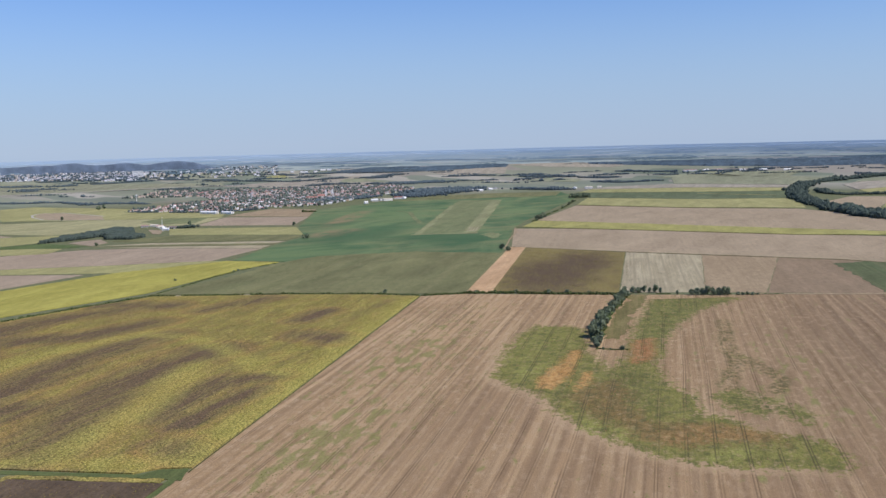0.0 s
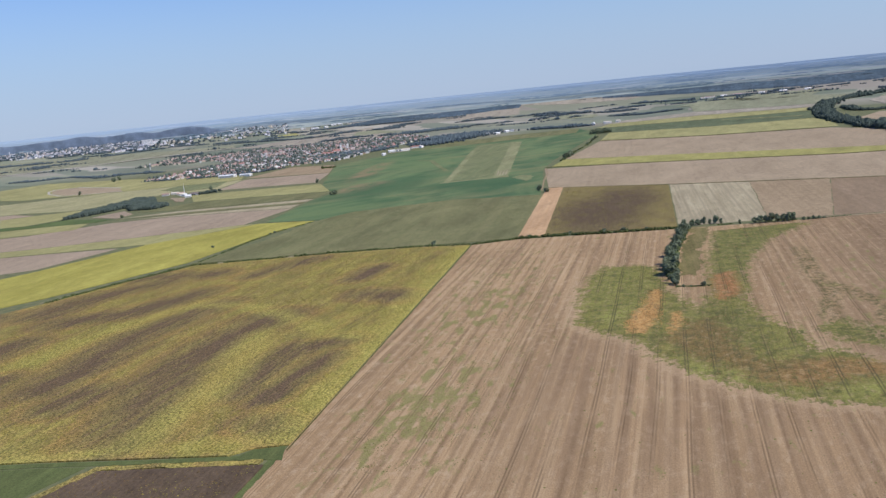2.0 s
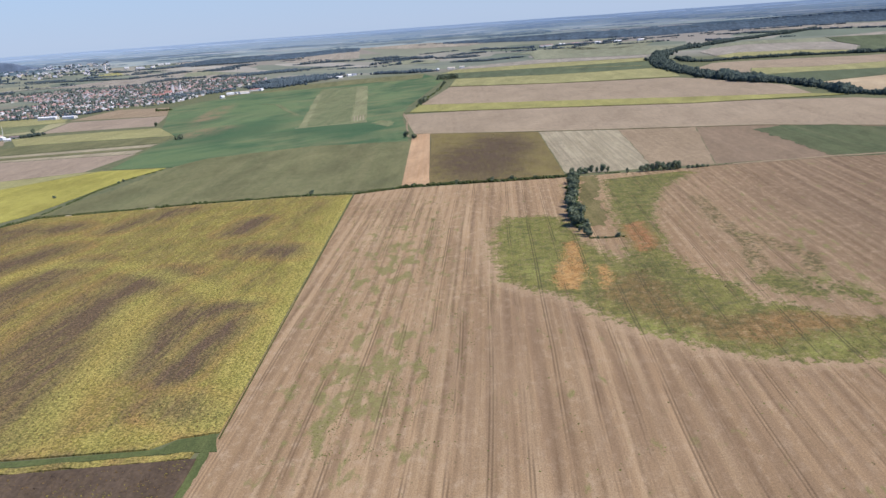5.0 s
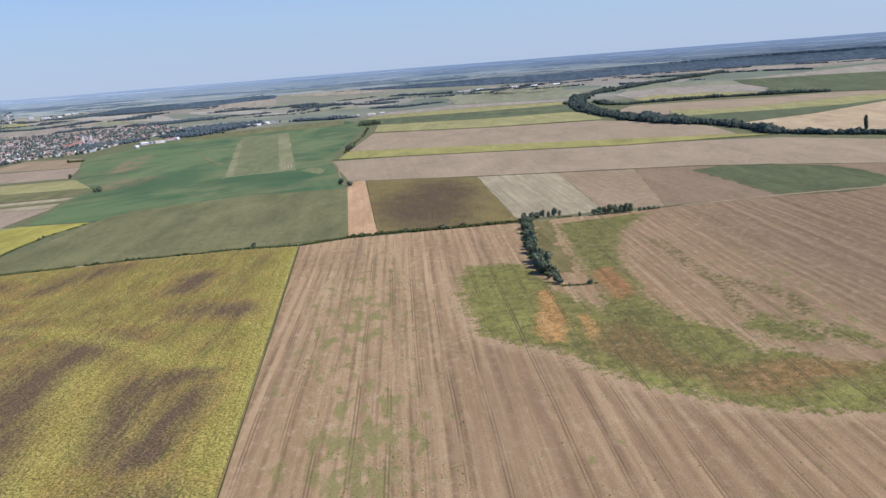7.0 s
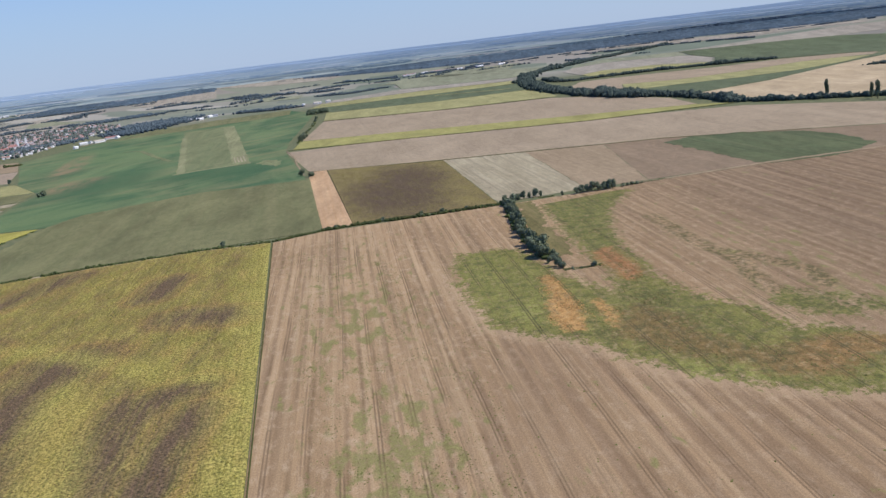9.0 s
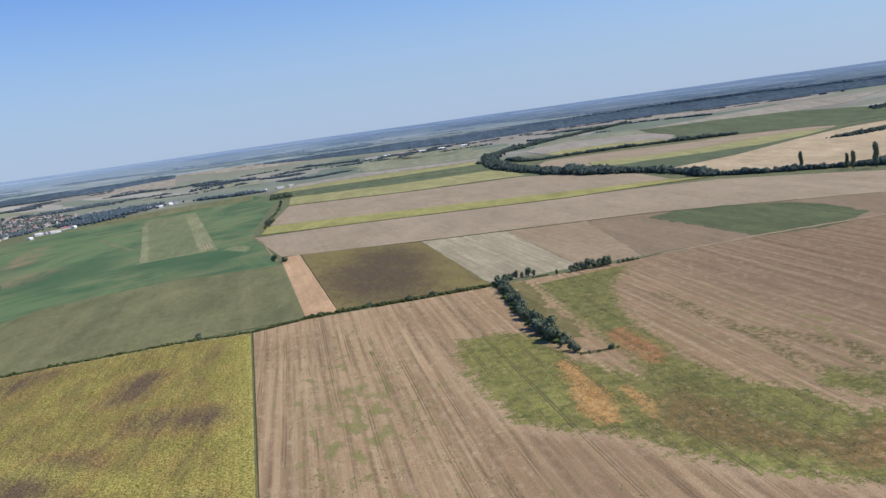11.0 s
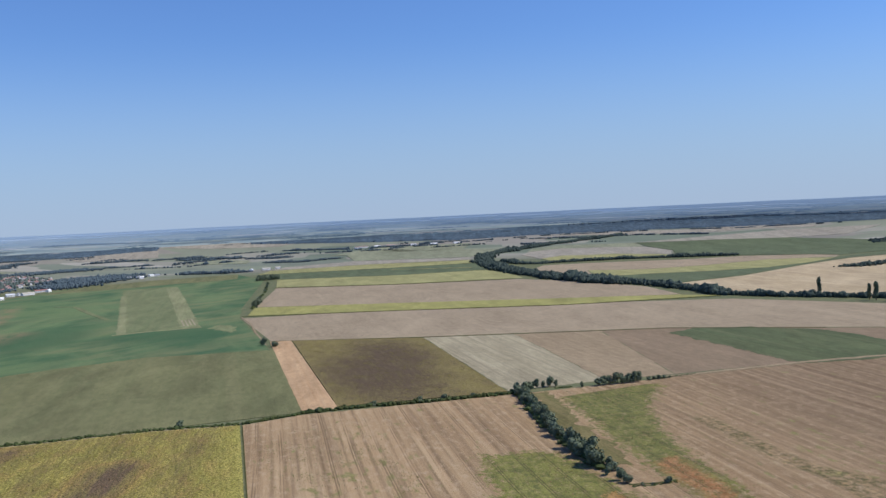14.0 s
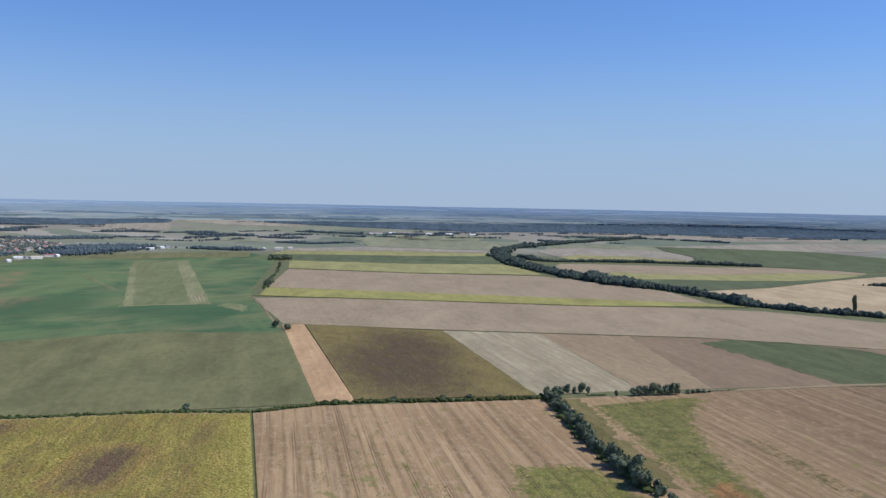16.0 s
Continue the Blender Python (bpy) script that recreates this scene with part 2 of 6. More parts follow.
def hollow_weeds():
    """The weedy hollow: grass clumps, a rusty brown belt of ripe dock, orange dry tufts, a red worn spot, old wheel tracks, thinning out into straw."""
    m, nt, b = material("hollow", 0.95)
    c0, fine = straw(nt)
    coarse = calc(nt, "SUBTRACT", cloud(nt, (22, 30, 50), WAYS, 5, 0.62, 0.4), 0.5)
    small = calc(nt, "SUBTRACT", cloud(nt, (5, 7, 50), WAYS, 5, 0.72), 0.5)
    g1 = cloud(nt, (13, 17, 50), WAYS, 5, 0.68, 0.4)
    c = blend(nt, span(nt, g1, 0.36, 0.62), (0.104, 0.110, 0.032), (0.206, 0.200, 0.056))
    lobe = blob(nt, 92, 960, 70, 190, 20)
    c = blend(nt, span(nt, lobe, 0.05, 0.5, 0, 0.55), c, blend(nt, span(nt, g1, 0.4, 0.6), (0.142, 0.156, 0.040), (0.216, 0.220, 0.060)))
    arm = blob(nt, 285, 1120, 90, 230, 28)
    c = blend(nt, span(nt, arm, 0.05, 0.4, 0, 0.75), c, blend(nt, span(nt, g1, 0.4, 0.6), (0.100, 0.114, 0.036), (0.168, 0.170, 0.054)))
    lit = calc(nt, "MAXIMUM", blob(nt, 80, 860, 16, 34, 12), calc(nt, "MAXIMUM", blob(nt, 118, 678, 22, 40, -35), calc(nt, "MAXIMUM", blob(nt, 196, 616, 14, 30, 60), blob(nt, 128, 668, 9, 26, -10))))
    c = blend(nt, calc(nt, "MULTIPLY", span(nt, lit, 0.05, 0.5, 0, 0.7), span(nt, g1, 0.38, 0.55)), c, (0.24, 0.25, 0.068))
    dim = calc(nt, "MAXIMUM", calc(nt, "MAXIMUM", blob(nt, 101, 777, 14, 22, 10), calc(nt, "MULTIPLY", blob(nt, 256, 730, 45, 75, -20), 0.7)), calc(nt, "MULTIPLY", blob(nt, 160, 800, 40, 90, 10), 0.7))
    c = blend(nt, calc(nt, "MULTIPLY", span(nt, dim, 0.05, 0.5, 0, 0.8), span(nt, small, -0.1, 0.1)), c, (0.068, 0.076, 0.030))
    rusty = cloud(nt, (7, 9, 40), WAYS, 5, 0.7)
    brown = zone(nt, "brown", calc(nt, "ADD", 5.0, calc(nt, "ADD", calc(nt, "MULTIPLY", coarse, 50.0), calc(nt, "MULTIPLY", small, 60.0))), 9.0)
    c = blend(nt, calc(nt, "MULTIPLY", brown, 0.88), c, blend(nt, span(nt, rusty, 0.42, 0.60), (0.118, 0.088, 0.036), (0.205, 0.130, 0.052)))
    rust = span(nt, blob(nt, 205, 662, 100, 38, -25), 0.05, 0.5)
    c = blend(nt, calc(nt, "MULTIPLY", calc(nt, "MULTIPLY", brown, rust), 0.8), c, blend(nt, span(nt, rusty, 0.42, 0.60), (0.180, 0.110, 0.044), (0.300, 0.178, 0.072)))
    orange = zone(nt, "orange", calc(nt, "ADD", calc(nt, "MULTIPLY", coarse, 16.0), calc(nt, "MULTIPLY", small, 26.0)), 3.0)
    c = blend(nt, calc(nt, "MULTIPLY", orange, 0.92), c, blend(nt, span(nt, rusty, 0.40, 0.60), (0.34, 0.178, 0.062), (0.51, 0.300, 0.116)))
    red = zone(nt, "red", calc(nt, "ADD", 2.5, calc(nt, "ADD", calc(nt, "MULTIPLY", coarse, 18.0), calc(nt, "MULTIPLY", small, 26.0))), 4.0)
    c = blend(nt, calc(nt, "MULTIPLY", red, 0.9), c, blend(nt, span(nt, rusty, 0.42, 0.6), (0.280, 0.118, 0.052), (0.370, 0.192, 0.092)))
    tan = cloud(nt, (6, 9, 50), WAYS, 6, 0.74)
    c = blend(nt, span(nt, tan, 0.51, 0.65, 0, 0.65), c, (0.31, 0.235, 0.125))
    lines = cloud(nt, (2.0, 90, 50), WAYS, 4, 0.65)
    c = blend(nt, span(nt, lines, 0.54, 0.66, 0, 0.28), c, (0.26, 0.20, 0.095))
    c = blend(nt, span(nt, lines, 0.46, 0.38, 0, 0.35), c, (0.085, 0.088, 0.034))
    clump = cloud(nt, (2.4, 2.6, 5), WAYS, 4, 0.75)
    c = blend(nt, 0.75, c, blend(nt, span(nt, clump, 0.35, 0.65), (0.32, 0.33, 0.32), (0.69, 0.69, 0.67)), "OVERLAY")
    c = blend(nt, calc(nt, "MULTIPLY", wheel_lines(nt), 0.72), c, (0.072, 0.062, 0.032))
    shrubby = cloud(nt, (9, 11, 50), WAYS, 4, 0.6, 0.3)
    c = blend(nt, span(nt, shrubby, 0.53, 0.64, 0, 0.5), c, (0.072, 0.082, 0.034))
    trail = node(nt, "ShaderNodeAttribute", attribute_name="trail").outputs["Fac"]
    weed = calc(nt, "MULTIPLY", span(nt, trail, 0.05, 0.5), span(nt, calc(nt, "ADD", small, calc(nt, "MULTIPLY", coarse, 0.5)), -0.06, 0.08))
    c0 = blend(nt, calc(nt, "MULTIPLY", weed, 0.85), c0, blend(nt, span(nt, clump, 0.4, 0.6), (0.078, 0.072, 0.032), (0.140, 0.122, 0.052)))
    yellow = calc(nt, "MULTIPLY", span(nt, trail, 0.02, 0.4), span(nt, calc(nt, "SUBTRACT", 0.0, small), 0.02, 0.16))
    c0 = blend(nt, calc(nt, "MULTIPLY", yellow, 0.55), c0, (0.34, 0.245, 0.105))
    fray = calc(nt, "ADD", calc(nt, "MULTIPLY", coarse, 34.0), calc(nt, "MULTIPLY", small, 72.0))
    rim = zone(nt, "inside", calc(nt, "ADD", calc(nt, "MULTIPLY", small, 40.0), 12.0), 5.0)
    west = span(nt, blob(nt, 110, 700, 130, 330, -20), 0.02, 0.3)
    c0 = blend(nt, calc(nt, "MULTIPLY", calc(nt, "MULTIPLY", rim, west), 0.4), c0, (0.46, 0.335, 0.205))
    c = blend(nt, calc(nt, "MULTIPLY", zone(nt, "inside", fray, 4.0), 0.95), c0, c)
    finish(nt, b, c, clump, 0.8, 0.8)
    return m


def sunflower_field():
    """Ripening sunflowers: yellow-green heads, brown bands dried out on the swells of the land, rows."""
    m, nt, b = material("sunflower", 0.9)
    dry = node(nt, "ShaderNodeAttribute", attribute_name="dry").outputs["Fac"]
    fresh = node(nt, "ShaderNodeAttribute", attribute_name="fresh").outputs["Fac"]
    wave = calc(nt, "SUBTRACT", cloud(nt, (20, 190, 50), 20, 5, 0.66, 0.7), 0.5)
    mid = calc(nt, "SUBTRACT", cloud(nt, (5, 46, 50), 17, 6, 0.76), 0.5)
    k = calc(nt, "SUBTRACT", calc(nt, "MULTIPLY", dry, 0.85), calc(nt, "MULTIPLY", fresh, 0.55))
    k = calc(nt, "ADD", k, calc(nt, "ADD", calc(nt, "MULTIPLY", wave, 2.0), calc(nt, "MULTIPLY", mid, 2.0)))
    gold = cloud(nt, (40, 60, 50), 0, 4, 0.6)
    c = blend(nt, span(nt, gold, 0.42, 0.66), (0.262, 0.228, 0.064), (0.350, 0.294, 0.084))
    sere = cloud(nt, (16, 44, 40), 16, 5, 0.68)
    c = blend(nt, span(nt, sere, 0.46, 0.64, 0, 0.6), c, (0.300, 0.190, 0.072))
    rim = calc(nt, "MULTIPLY", span(nt, dry, 0.0, 0.2), span(nt, dry, 0.55, 0.25))
    c = blend(nt, calc(nt, "MULTIPLY", rim, 0.6), c, (0.330, 0.198, 0.072))
    c = blend(nt, span(nt, k, -0.22, 0.85), c, (0.134, 0.092, 0.058))
    c = blend(nt, calc(nt, "MULTIPLY", fresh, 0.6), c, (0.345, 0.312, 0.084))
    fine = cloud(nt, (1.9, 2.1, 5), ROWS, 4, 0.8)
    c = blend(nt, 1.0, c, blend(nt, span(nt, fine, 0.36, 0.64), (0.13, 0.15, 0.15), (0.84, 0.83, 0.80)), "OVERLAY")
    rows = cloud(nt, (0.8, 90, 5), ROWS, 1, 0.5)
    c = blend(nt, span(nt, rows, 0.5, 0.7, 0, 0.35), c, (0.07, 0.085, 0.02))
    finish(nt, b, c, fine, 0.6, 0.8)
    return m


MAT["stubble"] = stubble_field()
MAT["hollow"] = hollow_weeds()
MAT["sunflower"] = sunflower_field()
MAT["olive"] = crop("olive", (0.126, 0.132, 0.064), (0.168, 0.168, 0.080), (0.222, 0.200, 0.105), row=16, streak=0.3, patch=90)
MAT["meadow"] = crop("meadow", (0.057, 0.090, 0.034), (0.092, 0.132, 0.048), (0.138, 0.149, 0.063), row=20, streak=0.3, patch=160)
MAT["mown"] = crop("mown", (0.135, 0.158, 0.078), (0.168, 0.188, 0.094), (0.208, 0.208, 0.112), row=14, streak=0.5, patch=100)
MAT["track"] = crop("track", (0.381, 0.245, 0.135), (0.464, 0.310, 0.180), (0.494, 0.360, 0.225), row=5, streak=0.5, patch=50)
MAT["soy"] = crop("soy", (0.082, 0.060, 0.043), (0.112, 0.083, 0.058), (0.150, 0.112, 0.066), row=4, streak=0.35, patch=30, grain=2.0)

MAT["pale"] = crop("pale", (0.262, 0.226, 0.148), (0.318, 0.280, 0.185), (0.412, 0.362, 0.252), row=4, streak=0.85, patch=50, lines=0.7)
MAT["tan"] = crop("tan", (0.245, 0.186, 0.118), (0.292, 0.226, 0.146), (0.345, 0.270, 0.175), row=9, streak=0.5, patch=120, uneven=0.4)
MAT["tan_soil"] = crop("tan_soil", (0.270, 0.214, 0.145), (0.330, 0.264, 0.182), (0.372, 0.302, 0.212), row=9, streak=0.3, patch=120, uneven=0.4)
MAT["brown"] = crop("brown", (0.266, 0.210, 0.152), (0.320, 0.256, 0.188), (0.368, 0.300, 0.224), row=9, streak=0.4, patch=120, uneven=0.4)
MAT["yellow"] = crop("yellow", (0.262, 0.246, 0.060), (0.342, 0.316, 0.078), (0.39, 0.35, 0.105), row=12, streak=0.3, patch=120)
MAT["weed_strip"] = crop("weed_strip", (0.110, 0.108, 0.042), (0.172, 0.150, 0.064), (0.285, 0.210, 0.115), row=4, streak=0.4, patch=12, grain=2.0)
MAT["pale_yellow"] = crop("pale_yellow", (0.245, 0.236, 0.086), (0.300, 0.285, 0.100), (0.345, 0.318, 0.135), row=12, streak=0.4, patch=90)
# lime and tan again for far fields, greyed by haze put into the colour
MAT["hazed_lime"] = crop("hazed_lime", (0.190, 0.205, 0.138), (0.232, 0.242, 0.162), (0.272, 0.272, 0.188), row=30, streak=0.4, patch=200)
MAT["hazed_tan"] = crop("hazed_tan", (0.262, 0.240, 0.196), (0.302, 0.274, 0.226), (0.345, 0.312, 0.262), row=30, streak=0.4, patch=200)
MAT["lime"] = crop("lime", (0.240, 0.234, 0.104), (0.305, 0.290, 0.132), (0.358, 0.332, 0.165), row=12, streak=0.3, patch=120)


def airfield_meadow():
    """Uneven grass: lush hollows, dry crowns, brown worn smears."""
    m, nt, b = material("airfield", 0.95)
    n1 = cloud(nt, (170, 330, 60), 20, 5, 0.6, 0.7)
    c = blend(nt, span(nt, n1, 0.40, 0.60), (0.062, 0.118, 0.056), (0.134, 0.188, 0.084))
    n2 = cloud(nt, (60, 200, 60), 60, 4, 0.6, 0.5)
    c = blend(nt, span(nt, n2, 0.44, 0.66, 0, 0.65), c, (0.186, 0.186, 0.092))
    smear = calc(nt, "MAXIMUM", blob(nt, -278, 2830, 48, 420, 7), blob(nt, -266, 2310, 80, 150, 20))
    n3 = cloud(nt, (30, 90, 60), 10, 4, 0.65)
    c = blend(nt, calc(nt, "MULTIPLY", span(nt, smear, 0.05, 0.5, 0, 1.0), span(nt, n3, 0.36, 0.58)), c, (0.228, 0.179, 0.101))
    lush = calc(nt, "MAXIMUM", blob(nt, 20, 2150, 190, 150, 0), blob(nt, -200, 2250, 120, 260, 20))
    c = blend(nt, span(nt, lush, 0.05, 0.5, 0, 0.7), c, (0.050, 0.104, 0.050))
    fresh = calc(nt, "MAXIMUM", blob(nt, -320, 1900, 170, 220, 30), blob(nt, -190, 3000, 160, 420, -10))
    c = blend(nt, calc(nt, "MULTIPLY", span(nt, fresh, 0.02, 0.5, 0, 0.75), span(nt, n2, 0.36, 0.6)), c, (0.118, 0.178, 0.076))
    fine = cloud(nt, (3, 5, 5), 0, 4, 0.7)
    c = blend(nt, 0.7, c, blend(nt, span(nt, fine, 0.3, 0.7), (0.380, 0.380, 0.380), (0.620, 0.620, 0.620)), "OVERLAY")
    finish(nt, b, c, fine, 0.3, 0.5)
    return m


MAT["airfield"] = airfield_meadow()


def soybean_field():
    """Soybeans ripening unevenly: brown in the middle, yellow-green towards the edges."""
    m, nt, b = material("soybean", 0.92)
    o = calc(nt, "MAXIMUM", blob(nt, 178, 1500, 95, 250, ROWS), calc(nt, "MULTIPLY", blob(nt, 245, 1630, 80, 220, ROWS), 0.85))
    n1 = calc(nt, "SUBTRACT", cloud(nt, (24, 44, 50), ROWS, 5, 0.65, 0.6), 0.5)
    n2 = calc(nt, "SUBTRACT", cloud(nt, (3.5, 8, 50), ROWS, 5, 0.78), 0.5)
    k = calc(nt, "ADD", o, calc(nt, "ADD", calc(nt, "MULTIPLY", n1, 1.0), calc(nt, "MULTIPLY", n2, 1.5)))
    c = blend(nt, span(nt, k, -0.12, 0.55), (0.205, 0.166, 0.066), (0.098, 0.070, 0.045))
    rows = cloud(nt, (1.6, 50, 5), ROWS, 3, 0.6)
    c = blend(nt, span(nt, rows, 0.52, 0.64, 0, 0.4), c, (0.180, 0.150, 0.066))
    fine = cloud(nt, (1.6, 2.0, 5), ROWS, 3, 0.8)
    c = blend(nt, 0.9, c, blend(nt, span(nt, fine, 0.34, 0.66), (0.22, 0.23, 0.22), (0.78, 0.77, 0.75)), "OVERLAY")
    finish(nt, b, c, fine, 0.5, 0.6)
    return m


MAT["soybean"] = soybean_field()


def plain_ground():
    """Distant mixed farmland: cells of many crops."""
    m, nt, b = material("farmland", 0.95)
    v = spot(nt, (420, 130, 100), 30)
    w = node(nt, "ShaderNodeTexNoise", {"Vector": v, "Scale": 0.6, "Detail": 2.0})
    v2 = blend(nt, 0.08, v, w.outputs["Color"], "ADD")
    vo = node(nt, "ShaderNodeTexVoronoi", {"Vector": v2, "Scale": 1.0}, distance="CHEBYCHEV")
    pick = node(nt, "ShaderNodeSeparateColor", {"Color": vo.outputs["Color"]})
    r = nt.nodes.new("ShaderNodeValToRGB")
    nt.links.new(pick.outputs[0], r.inputs["Fac"])
    r.color_ramp.interpolation = "CONSTANT"
    # crop tones of the far plain, dulled and greyed by painted-in haze
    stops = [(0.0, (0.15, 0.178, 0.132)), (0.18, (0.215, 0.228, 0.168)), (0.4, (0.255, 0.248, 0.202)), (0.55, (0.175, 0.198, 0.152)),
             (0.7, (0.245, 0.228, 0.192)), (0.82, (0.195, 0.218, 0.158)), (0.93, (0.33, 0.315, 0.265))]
    while len(r.color_ramp.elements) < len(stops):
        r.color_ramp.elements.new(0.5)
    for e, (p, col) in zip(r.color_ramp.elements, stops):
        e.position, e.color = p, (*col, 1)
    big = cloud(nt, (300, 300, 100), 0, 6, 0.6)
    c = blend(nt, 0.6, r.outputs["Color"], blend(nt, span(nt, big, 0.3, 0.7), (0.38, 0.38, 0.38), (0.62, 0.62, 0.62)), "OVERLAY")
    # grass verges between the near fields
    verge = cloud(nt, (12, 12, 10), 0, 4, 0.65)
    g = blend(nt, span(nt, verge, 0.35, 0.65), (0.098, 0.120, 0.060), (0.172, 0.168, 0.088))
    near = span(nt, blob(nt, CX, CY, 9000, 9000), 0.575, 0.62)
    c = blend(nt, near, c, g)
    finish(nt, b, c, big, 0.2, 0.5)
    return m


MAT["farmland"] = plain_ground()


# ---- map helpers ----
def depth_in(x, y, outline):
    """Metres inside an outline (below 0: outside) for arrays of map points."""
    d, hit = np.full(len(x), 1e9), np.zeros(len(x), bool)
    for (x0, y0), (x1, y1) in zip(outline, outline[1:] + outline[:1]):
        k = (((x - x0) * (x1 - x0) + (y - y0) * (y1 - y0)) / ((x1 - x0) ** 2 + (y1 - y0) ** 2)).clip(0, 1)
        d = np.minimum(d, np.hypot(x - x0 - k * (x1 - x0), y - y0 - k * (y1 - y0)))
        if y0 != y1:
            hit ^= ((y0 > y) != (y1 > y)) & (x < (x1 - x0) * (y - y0) / (y1 - y0) + x0)
    return np.where(hit, d, -d)


def bands(x, y, strokes):
    """1 along the middle of each stroke (its half width and the map points it runs through), 0 at its sides."""
    out = np.zeros(len(x))
    for wide, line in strokes:
        for (x0, y0), (x1, y1) in zip(line, line[1:]):
            k = (((x - x0) * (x1 - x0) + (y - y0) * (y1 - y0)) / ((x1 - x0) ** 2 + (y1 - y0) ** 2)).clip(0, 1)
            out = np.maximum(out, 1 - np.hypot(x - x0 - k * (x1 - x0), y - y0 - k * (y1 - y0)) / wide)
    return out


def keep_value(me, name, values):
    """Keep a value for each corner of a mesh, for its material."""
    me.attributes.new(name, "FLOAT", "POINT").data.foreach_set("value", [float(v) for v in values])


# ---- mesh helpers ----
def mesh_object(name, verts, faces, mat, parent=None, smooth=False):
    me = bpy.data.meshes.new(name)
    me.from_pydata([tuple(v) for v in verts], [], faces)
    me.update()
    if smooth:
        me.polygons.foreach_set("use_smooth", [True] * len(me.polygons))
    me.materials.append(mat)
    ob = new(name, me)
    ob.parent = parent
    return ob


def sheet_of_ground():
    radii = [0, 400, 900, 1600, 2400, 3050] + [3050 * 1.03 ** i for i in range(1, 36)]
    turns = 300
    verts, faces = [land(CX, CY)], []
    for r in radii[1:]:
        for i in range(turns):
            a = 2 * math.pi * i / turns
            verts.append(land(CX + r * math.cos(a), CY + r * math.sin(a)))
    for i in range(turns):
        faces.append((0, 1 + i, 1 + (i + 1) % turns))
    for k in range(len(radii) - 2):
        o = 1 + k * turns
        for i in range(turns):
            j = (i + 1) % turns
            faces.append((o + i, o + turns + i, o + turns + j, o + j))
    g = mesh_object("ground", verts, faces, MAT["farmland"], smooth=True)
    return tagged(g, "wide plain of mixed farmland reaching the hazy horizon", "ground", kind="structure")


sheet_of_ground()


def field(label, outline, mat, height=0.3, category="field", level=0.0, ragged=0.0, name="field", grid=0.0, marks=()):
    """A crop or soil surface with its outline in map metres and a thickness of its own."""
    bm = bmesh.new()
    pts = list(outline)
    if ragged:
        out = []
        for (x0, y0), (x1, y1) in zip(pts, pts[1:] + pts[:1]):
            n = max(1, int(math.hypot(x1 - x0, y1 - y0) / 3))
            for i in range(n):
                x, y = x0 + (x1 - x0) * i / n, y0 + (y1 - y0) * i / n
                dx = noise.noise(Vector((x / 25, y / 25, 0))) + 0.6 * noise.noise(Vector((x / 7, y / 7, 3)))
                dy = noise.noise(Vector((x / 25, y / 25, 9))) + 0.6 * noise.noise(Vector((x / 7, y / 7, 14)))
                out.append((x + dx * ragged, y + dy * ragged))
        pts = out
    bm.faces.new([bm.verts.new((x, y, 0)) for x, y in pts])
    bm.normal_update()
    far = max(math.hypot(x - CX, y - CY) for x, y in pts)
    if far > 2800 or grid:
        xs, ys = [p[0] for p in pts], [p[1] for p in pts]
        for axis, lo, hi in ((0, min(xs), max(xs)), (1, min(ys), max(ys))):
            step = grid or 120.0
            k = math.floor(lo / step) + 1
            while k * step < hi:
                co = (k * step, 0, 0) if axis == 0 else (0, k * step, 0)
                no = (1, 0, 0) if axis == 0 else (0, 1, 0)
                bmesh.ops.bisect_plane(bm, geom=bm.verts[:] + bm.edges[:] + bm.faces[:], plane_co=co, plane_no=no)
                k += 1
    bmesh.ops.triangulate(bm, faces=bm.faces[:], ngon_method="EAR_CLIP")
    bmesh.ops.recalc_face_normals(bm, faces=bm.faces[:])
    if bm.faces[:][0].normal.z < 0:
        bmesh.ops.reverse_faces(bm, faces=bm.faces[:])
    side = bmesh.ops.extrude_edge_only(bm, edges=[e for e in bm.edges if e.is_boundary])
    low = {v for v in side["geom"] if isinstance(v, bmesh.types.BMVert)}
    for v in bm.verts:
        lift = min(1.2, max(0.0, (math.hypot(v.co.x - CX, v.co.y - CY) - 3300) / 300))
        v.co = land(v.co.x, v.co.y, level + lift + (-0.6 if v in low else height))
    me = bpy.data.meshes.new(name)
    bm.to_mesh(me)
    bm.free()
    me.materials.append(MAT[mat])
    for key, strokes in marks:
        co = np.array([v.co[:2] for v in me.vertices])
        keep_value(me, key, bands(co[:, 0], co[:, 1], strokes))
    return tagged(new(name, me), label, category, kind="structure")


# ---- more materials ----
def plain(name, colour, rough=0.7, grain=1.0, amount=0.25, metal=0.0):
    """Paint, plaster, tile or metal with mottling at two scales."""
    m, nt, b = material(name, rough)
    b.inputs["Metallic"].default_value = metal
    n1 = cloud(nt, (grain * 4, grain * 4, grain * 4), 0, 4, 0.6)
    n2 = cloud(nt, (grain * 0.4, grain * 0.4, grain * 0.4), 0, 3, 0.6)
    lo, hi = tuple(v * (1 - amount) for v in colour), tuple(min(1, v * (1 + amount)) for v in colour)
    c = blend(nt, span(nt, n1, 0.3, 0.7), lo, hi)
    c = blend(nt, 0.5, c, blend(nt, span(nt, n2, 0.3, 0.7), (0.4, 0.4, 0.4), (0.6, 0.6, 0.6)), "OVERLAY")
    rnd = node(nt, "ShaderNodeObjectInfo").outputs["Random"]
    c = blend(nt, 0.6, c, blend(nt, rnd, (0.38, 0.38, 0.38), (0.62, 0.62, 0.62)), "OVERLAY")
    finish(nt, b, c, n2, 0.15, 0.05)
    return m


